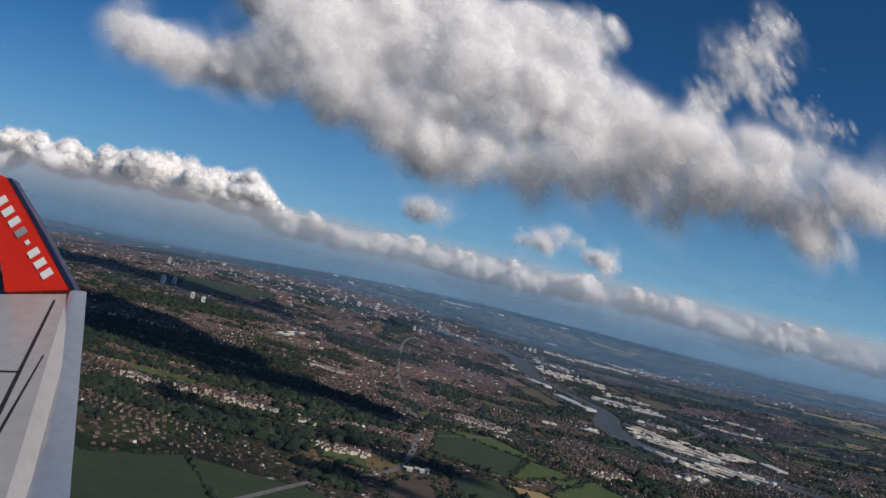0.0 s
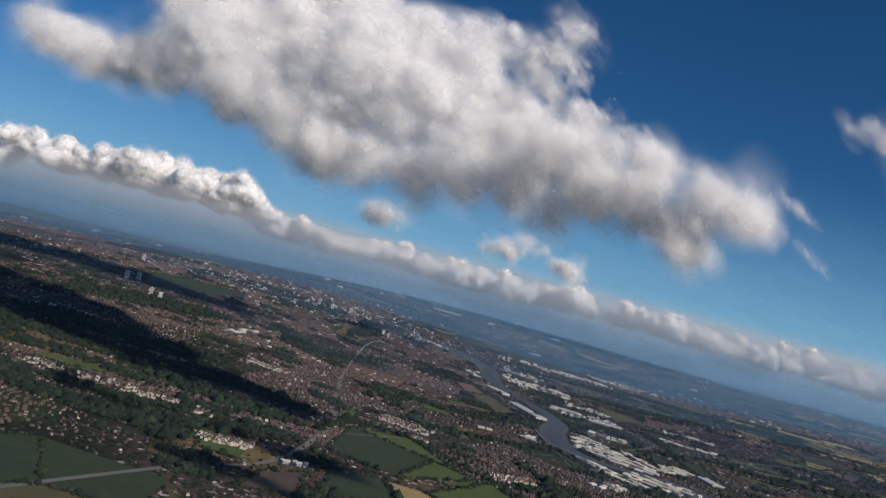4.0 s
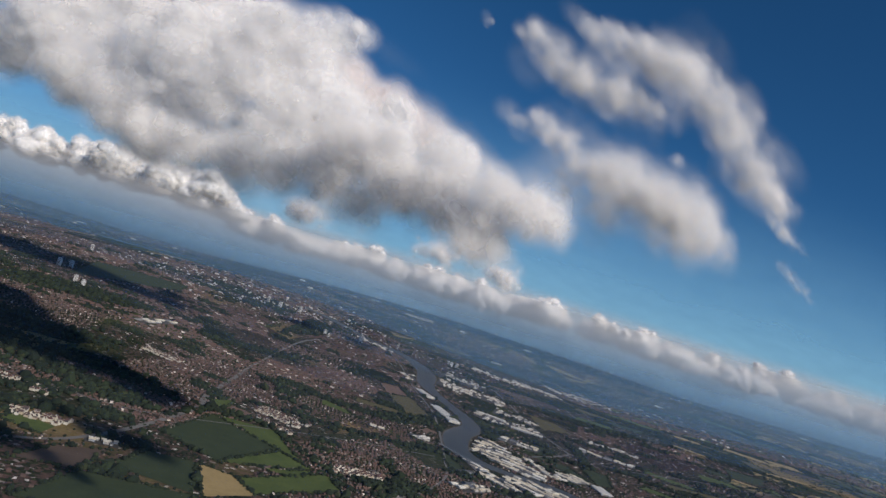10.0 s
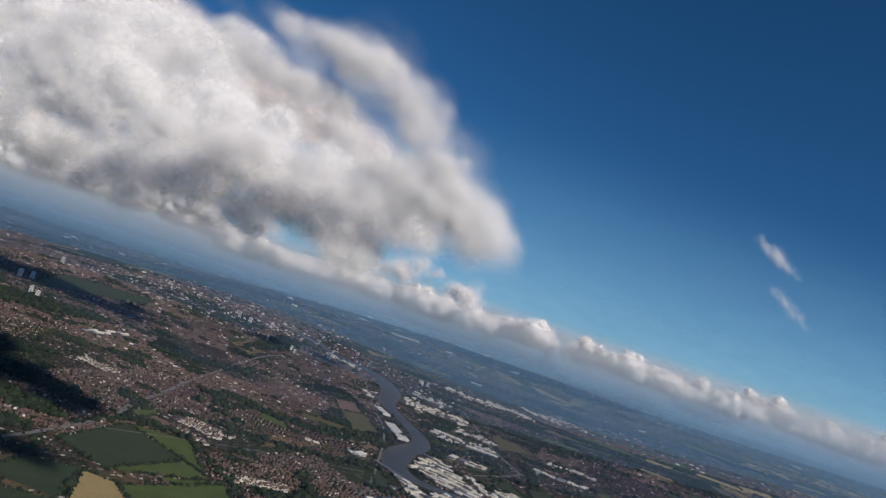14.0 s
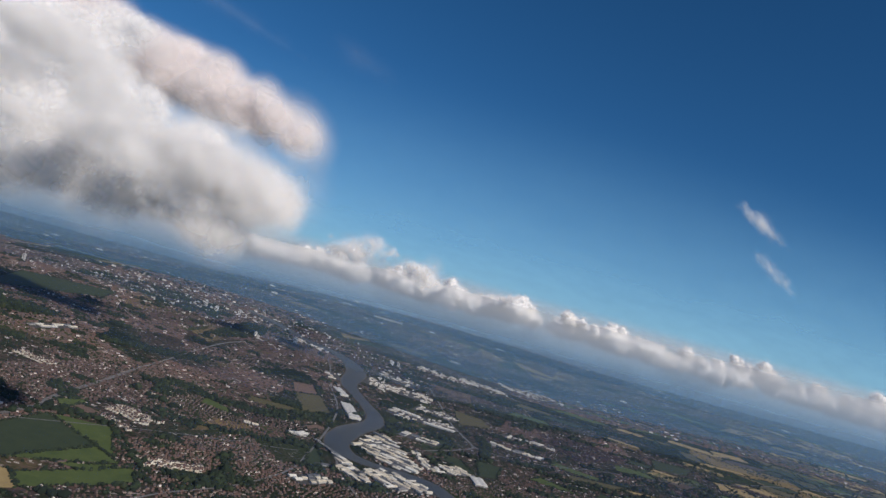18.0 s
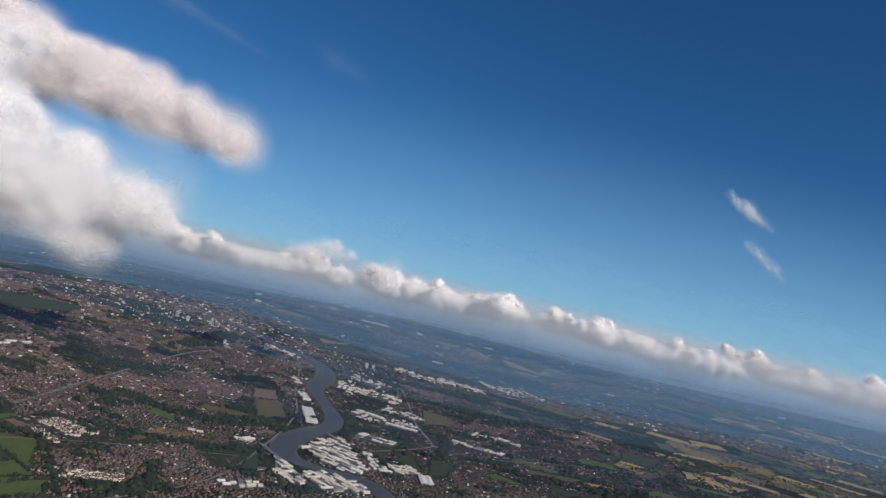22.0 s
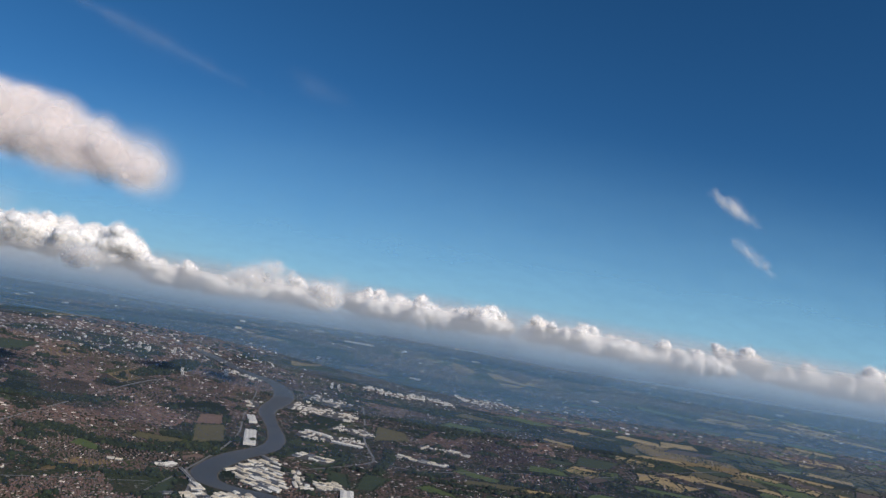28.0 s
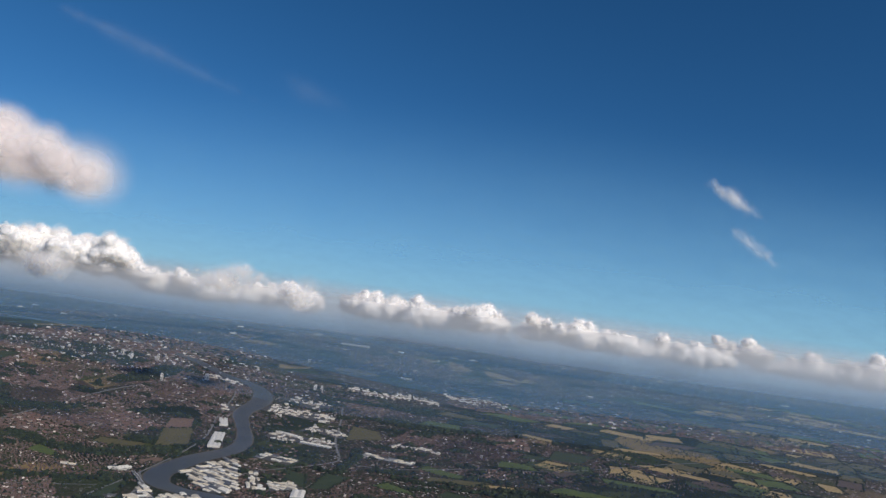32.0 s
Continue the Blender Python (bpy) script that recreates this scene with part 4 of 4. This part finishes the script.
def scud(name, label, seeds, grain, count, seed, m, group=""):
    """A torn scrap of cloud with no solid middle."""
    rng = np.random.default_rng(seed)
    w = np.array([q[3] ** 2 for q in seeds], float)
    k = rng.choice(len(seeds), count, p=w / w.sum())
    c = np.array(seeds, float)[k]
    d = rng.normal(0, 0.40, (count, 3))
    places = c[:, :3] + d * c[:, 3:4] * np.array([1.2, 1.0, 0.75])
    dense = np.array([noise.noise(tuple(p * 0.32)) for p in places]) + np.array([noise.noise(tuple(p * 0.8 + 7)) for p in places]) * 0.6
    keep = dense > -0.45
    places, d, c = places[keep], d[keep], c[keep]
    root = new(name)
    tagged(root, label, "cloud", group)
    vapour("vapour", places, grain * c[:, 3] * rng.lognormal(-0.1, 0.5, len(places)), m, root, seed)
    return root


HEAD = [(-112, 222, 107.8, 5.2), (-100, 220, 104.1, 6.6), (-86, 218, 101.5, 7.5), (-73, 216, 100.8, 7.0), (-62, 214, 105.8, 10.7), (-51, 212, 112.5, 15.0), (-36, 210, 105.3, 14.4), (-48, 222, 127.8, 14.8), (-29, 222, 122.6, 18.0),
        (-16, 206, 97.0, 12.2), (-7, 210, 108.6, 17.4), (3, 204, 89.8, 11.0), (-12, 228, 135.3, 14.8), (14, 206, 101.9, 15.2), (11, 222, 128.8, 16.8), (22, 202, 86.1, 8.5), (30, 215, 117.7, 14.4), (31, 224, 136.3, 10.8), (-39, 230, 145.8, 15.5), (-65, 226, 135.4, 13.6)]
TAIL = [(32, 200, 92.6, 11.5), (47, 206, 106.4, 12.1), (49, 196, 88.5, 7.6), (61, 196, 97.2, 10.7), (64, 192, 85.7, 6.3), (74, 192, 93.1, 10.3), (86, 188, 92.2, 10.0), (86, 190, 104.1, 5.6),
        (96, 184, 89.4, 9.3), (98, 182, 82.0, 5.3), (103, 182, 92.6, 8.2), (112, 181, 92.2, 6.7), (116, 180, 90.1, 3.7), (67, 196, 110.7, 5.3)]
heap("cumulus_cloud", "large broken white cumulus with grey underside and ragged edges", HEAD + TAIL, 1.4, 3, 0.40, 1, 12.0, 0.72, 0.55, HEAP_VAPOUR, lean=0.25)
scud("scud_cloud", "torn white wisps curling off the cloud's top", [(41.3, 118, 89.9, 3.6), (43.0, 118, 95.6, 4.1), (46.3, 118, 99.0, 4.1), (49.0, 118, 103.4, 3.7), (51.2, 118, 105.0, 2.2), (46.7, 118, 92.8, 4.1), (50.8, 118, 97.5, 2.9), (53.2, 118, 96.0, 2.2), (59.8, 118, 94.0, 1.5), (59.3, 118, 98.6, 0.9), (58.3, 118, 88.9, 2.9), (53.5, 118, 89.8, 3.6), (63.4, 118, 89.1, 2.7), (60.9, 118, 84.4, 2.6)], 0.5, 560, 21, THIN_VAPOUR)
scud("scud_cloud", "ragged white upper edge of the cumulus tail", [(45, 172, 98, 6), (58, 176, 99, 6), (70, 168, 99, 6), (84, 170, 98, 6), (98, 172, 96, 6), (108, 176, 95, 5)], 0.75, 300, 32, NEAR_VAPOUR)
scud("scud_cloud", "small ragged white cloud with torn edges", [(97.9, 111, 96.1, 2.5), (101.8, 111, 96.6, 3.2), (106.2, 111, 95.0, 3.4), (110.3, 111, 91.2, 4.1), (109.5, 111, 86.9, 3.1), (115.2, 111, 91.6, 5.0), (119.6, 111, 89.9, 6.2), (124.9, 111, 88.5, 6.4), (130.2, 111, 87.1, 6.3), (134.2, 111, 85.3, 4.0), (114.1, 111, 84.8, 3.4), (125.6, 111, 96.8, 2.1)], 0.62, 520, 22, NEAR_VAPOUR)
scud("scud_cloud", "curved thin white cloud with torn edges", [(90.1, 74, 96.2, 1.3), (95.7, 74, 96.0, 2.5), (98.9, 74, 93.4, 2.9), (102.3, 74, 92.3, 2.9), (106.7, 74, 91.5, 2.9), (110.8, 74, 91.4, 2.8), (102.6, 74, 98.5, 2.2), (106.3, 74, 97.8, 2.9), (110.7, 74, 97.0, 3.1), (113.9, 74, 96.5, 3.4), (117.3, 74, 94.0, 3.4), (120.8, 74, 90.9, 3.1), (124.1, 74, 87.7, 2.9), (127.0, 74, 85.5, 2.5), (129.1, 74, 84.0, 1.6), (129.7, 74, 81.5, 1.1)], 0.66, 760, 23, NEAR_VAPOUR)
scud("scud_cloud", "small white puff of cloud", [(-16.8, 456, 96.2, 11.2), (-7.2, 456, 96.2, 10.3)], 0.45, 110, 24, PUFF_VAPOUR)
scud("scud_cloud", "small white puffs of cloud in a row", [(67.2, 540, 98.6, 9), (82.1, 540, 101, 11.5), (95.0, 540, 110, 9.5), (107.7, 540, 106, 8)], 0.45, 240, 25, PUFF_VAPOUR)
scud("scud_cloud", "small white puff of cloud", [(128, 561, 101, 9), (138, 561, 98, 12)], 0.45, 130, 26, PUFF_VAPOUR)
heap("lens_cloud", "smooth pale lens of cloud", [(-101, 365, 186, 25), (-68, 365, 176, 21), (-40, 365, 169, 18), (-16, 365, 163.5, 15.6), (7, 365, 158.5, 13.4), (27, 365, 154, 11.4), (46, 365, 150, 9.2), (62, 365, 146, 6)], 1.6, 1, 0.14, 27, 15.0, 0.95, 0.6, SMOOTH_VAPOUR, lean=0.1, ragged=0.12)


def streak(ends, n, thick):
    """Seeds along a tapering line between two places."""
    a, b = np.array(ends, float)
    return [(*(a + (b - a) * t), thick * (0.25 + 1.1 * math.sin(math.pi * min(1, t * 0.8 + 0.2)))) for t in np.linspace(0, 1, n)]


scud("cirrus_wisp", "thin white streak of high ice cloud", streak([(752, 1610, 486), (880, 1610, 412)], 14, 13), 0.8, 150, 28, ICE, "cirrus wisps")
scud("cirrus_wisp", "thin white streak of high ice cloud", streak([(815, 1610, 380), (925, 1610, 306)], 14, 12), 0.8, 130, 29, ICE, "cirrus wisps")
scud("cirrus_wisp", "faint long streak of high ice cloud", streak([(-790, 1500, 700), (-230, 1500, 508)], 70, 9), 1.8, 700, 33, FAINT_ICE, "cirrus wisps")
scud("cirrus_wisp", "faint patch of high ice cloud", streak([(-230, 1500, 585), (-80, 1500, 530)], 12, 22), 1.0, 90, 34, FAINT_ICE, "cirrus wisps")
BANK_CLOUDS = [(-980, 1180, 150, 60), (-860, 1150, 164, 56), (-740, 1110, 150, 54), (-620, 1080, 160, 56), (-510, 1050, 152, 50), (-420, 1025, 150, 48), (-345, 1010, 154, 46), (-270, 1010, 136, 40), (-190, 1040, 120, 36), (-110, 1080, 116, 34),
               (-40, 1100, 118, 34), (30, 1350, 130, 42), (120, 1320, 122, 36), (210, 1290, 122, 38), (310, 1260, 125, 38), (395, 1230, 132, 40), (470, 1240, 116, 34), (560, 1270, 110, 32), (650, 1320, 116, 36),
               (775, 1405, 138, 44), (870, 1480, 116, 40), (980, 1540, 124, 48), (1140, 1580, 128, 52), (1320, 1600, 124, 54), (-160, 1060, 112, 34), (510, 1250, 112, 32), (700, 1350, 112, 36)]
for i, (x, y, z, r) in enumerate(BANK_CLOUDS):
    rnd = random.Random(40 + i)
    R = 1.45 * r * rnd.uniform(0.62, 1.12)
    z += (R - 1.45 * r) * 0.55
    seeds = [(x + rnd.uniform(-1.15, 1.15) * R, y + rnd.uniform(-0.4, 0.4) * R, z - R * 0.46 + rnd.uniform(-0.10, 0.10) * R, R * rnd.uniform(0.24, 0.36)) for k in range(8)]
    for k in range(4):
        px, up = x + rnd.uniform(-1.0, 1.0) * R, rnd.uniform(-0.26, 0.06)
        seeds += [(px + rnd.uniform(-0.16, 0.16) * R, y - rnd.uniform(0.0, 0.25) * R, z + (up - 0.11 * j) * R, R * rnd.uniform(0.11, 0.19)) for j in range(3)]
    cloud("cumulus_cloud", "far white cumulus in a long bank above the horizon", seeds, r * 0.05, 6, 0.5, 40 + i, z - r * 1.1, CLOUD_FAR, 3.2, 0.36, 0.08, 0.02, FAR_VAPOUR, "far bank of cumulus")


# ---- the aircraft's wing tip, as it stands at the start of the flight ----
WING = pose(0, 0, 46.87, *ROWS[0][4:])
RED = matter("red_paint", (0.62, 0.022, 0.012), (0.72, 0.035, 0.018), 0.3, 3.0)
NAVY = matter("navy_paint", (0.012, 0.018, 0.06), (0.02, 0.03, 0.085), 0.3, 3.0)
WHITE = matter("white_lettering", (0.75, 0.75, 0.75), (0.82, 0.82, 0.82), 0.4, 3.0)
GREY = matter("grey_lettering", (0.28, 0.28, 0.29), (0.34, 0.34, 0.35), 0.4, 3.0)
SKIN = matter("grey_wing_paint", (0.36, 0.345, 0.34), (0.46, 0.445, 0.44), 0.22, 4.0)
METAL = matter("polished_slat", (0.66, 0.69, 0.73), (0.84, 0.86, 0.89), 0.30, 6.0, 0.72)
SEAL = matter("black_seal", (0.012, 0.012, 0.014), (0.03, 0.03, 0.032), 0.7, 4.0)


def ray(u, v, d):
    return Vector((u * d, v * d, -d))


def plate(name, front, m, parent, thick=0.012, label=""):
    """A flat piece with thickness behind its outline."""
    n = len(front)
    back = [p + Vector((0, -0.3, -1)).normalized() * thick for p in front]
    f = [tuple(range(n)), tuple(range(2 * n - 1, n - 1, -1))] + [(i, i + n, (i + 1) % n + n, (i + 1) % n) for i in range(n)]
    return part(name, mesh(name, [tuple(p) for p in front + back], f, [m]), parent, label)


wing = new("aircraft_wing")
wing.matrix_basis = WING
tagged(wing, "grey jet wing with a polished slat and an upturned red winglet", "aircraft wing")
plate("wing_skin", [ray(-0.72, -0.045, 1.50), ray(-0.532, -0.045, 1.50), ray(-0.640, -0.40, 0.84), ray(-0.95, -0.40, 0.84)], SKIN, wing, 0.05)
rows = []
for k in range(15):
    t = k / 14
    d = 1.50 - 0.66 * t
    a, b = ray(-0.531 - 0.109 * t, -0.045 - 0.355 * t, d), ray(-0.508 - 0.030 * t, -0.040 - 0.360 * t, d)
    rows.append([a + (b - a) * q + Vector((0, 0.35, 1)) * (0.02 * math.sin(q * 2.6) - 0.02 * q * q + 0.0045 * math.sin(k * 2.1) * math.sin(3 * q)) for q in np.linspace(0, 1, 9)])
part("leading_edge", mesh("leading_edge", [tuple(p) for r in rows for p in r], [(i * 9 + j, i * 9 + j + 1, i * 9 + j + 10, i * 9 + j + 9) for i in range(14) for j in range(8)], [METAL], smooth=True), wing, "rippled polished metal leading edge")
def deck(u, v):
    return ray(u, v, 0.6777 / (0.4068 - v) - 0.003)


plate("seam", [deck(-0.5525, -0.053), deck(-0.5495, -0.053), deck(-0.627, -0.21), deck(-0.633, -0.21)], SEAL, wing, 0.002, "black rubber panel seam")
plate("seam", [deck(-0.5665, -0.128), deck(-0.5650, -0.128), deck(-0.627, -0.235), deck(-0.631, -0.235)], SEAL, wing, 0.002, "black rubber panel seam")
plate("seam", [deck(-0.60, -0.150), deck(-0.60, -0.152), deck(-0.70, -0.150), deck(-0.70, -0.147)], SEAL, wing, 0.002, "black rubber panel seam")
D = 1.52
winglet = plate("winglet", [ray(-0.622, -0.042, D), ray(-0.53, -0.039, D), ray(-0.585, 0.064, D), ray(-0.618, 0.121, D), ray(-0.632, 0.127, D), ray(-0.66, 0.12, D), ray(-0.645, 0.06, D), ray(-0.628, 0.0, D)], RED, wing, 0.03, "glossy red winglet with pale lettering")
plate("winglet_edge", [ray(-0.529, -0.0385, D - 0.002), ray(-0.521, -0.0385, D - 0.002), ray(-0.578, 0.064, D - 0.002), ray(-0.612, 0.121, D - 0.002), ray(-0.618, 0.121, D - 0.002), ray(-0.585, 0.064, D - 0.002)], NAVY, winglet, 0.028, "navy blue front edge")
for k in range(8):
    c = Vector((-0.627 + 0.0092 * k, 0.088 - 0.0148 * k))
    w, h, m = (0.0085, 0.0050, GREY if k == 3 else WHITE)
    if k == 4:
        w, h = 0.003, 0.003
    along, across = Vector((0.53, -0.85)), Vector((0.85, 0.53))
    q = [c + along * h * i + across * w * j for i, j in ((-1, -1), (1, -1), (1, 1), (-1, 1))]
    plate("lettering", [ray(p.x, p.y, D - 0.003) for p in q], m, winglet, 0.002, "plain bar in place of a letter")

# ---- haze over the distance, painted on see-through sheets ----
# Sheet tints carry the blue and grey of the hazy air.
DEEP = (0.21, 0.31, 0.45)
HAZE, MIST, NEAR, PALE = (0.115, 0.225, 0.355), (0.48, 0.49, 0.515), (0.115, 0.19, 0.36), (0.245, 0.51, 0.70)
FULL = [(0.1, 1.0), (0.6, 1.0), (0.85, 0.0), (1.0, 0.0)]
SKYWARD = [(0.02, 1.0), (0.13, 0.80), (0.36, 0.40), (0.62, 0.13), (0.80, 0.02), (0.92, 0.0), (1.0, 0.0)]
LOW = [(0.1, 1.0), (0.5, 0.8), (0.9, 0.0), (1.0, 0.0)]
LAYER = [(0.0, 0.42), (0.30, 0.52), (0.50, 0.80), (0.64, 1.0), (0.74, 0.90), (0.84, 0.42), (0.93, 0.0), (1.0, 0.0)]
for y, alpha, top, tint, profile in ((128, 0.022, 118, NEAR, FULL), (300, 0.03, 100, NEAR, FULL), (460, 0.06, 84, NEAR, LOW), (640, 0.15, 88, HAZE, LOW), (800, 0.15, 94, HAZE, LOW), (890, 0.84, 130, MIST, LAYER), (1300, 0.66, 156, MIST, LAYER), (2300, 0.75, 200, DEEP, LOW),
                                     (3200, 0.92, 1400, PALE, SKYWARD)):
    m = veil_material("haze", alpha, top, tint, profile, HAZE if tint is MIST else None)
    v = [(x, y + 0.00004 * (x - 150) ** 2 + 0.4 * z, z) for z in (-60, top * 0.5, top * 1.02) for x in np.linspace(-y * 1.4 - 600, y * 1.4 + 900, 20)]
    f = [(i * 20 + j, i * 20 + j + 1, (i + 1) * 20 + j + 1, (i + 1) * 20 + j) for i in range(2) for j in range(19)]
    tagged(new("haze", mesh("haze", v, f, [m], smooth=True)), "tinted see-through sheet painting thin blue haze over the distance", "haze", kind="stuff")
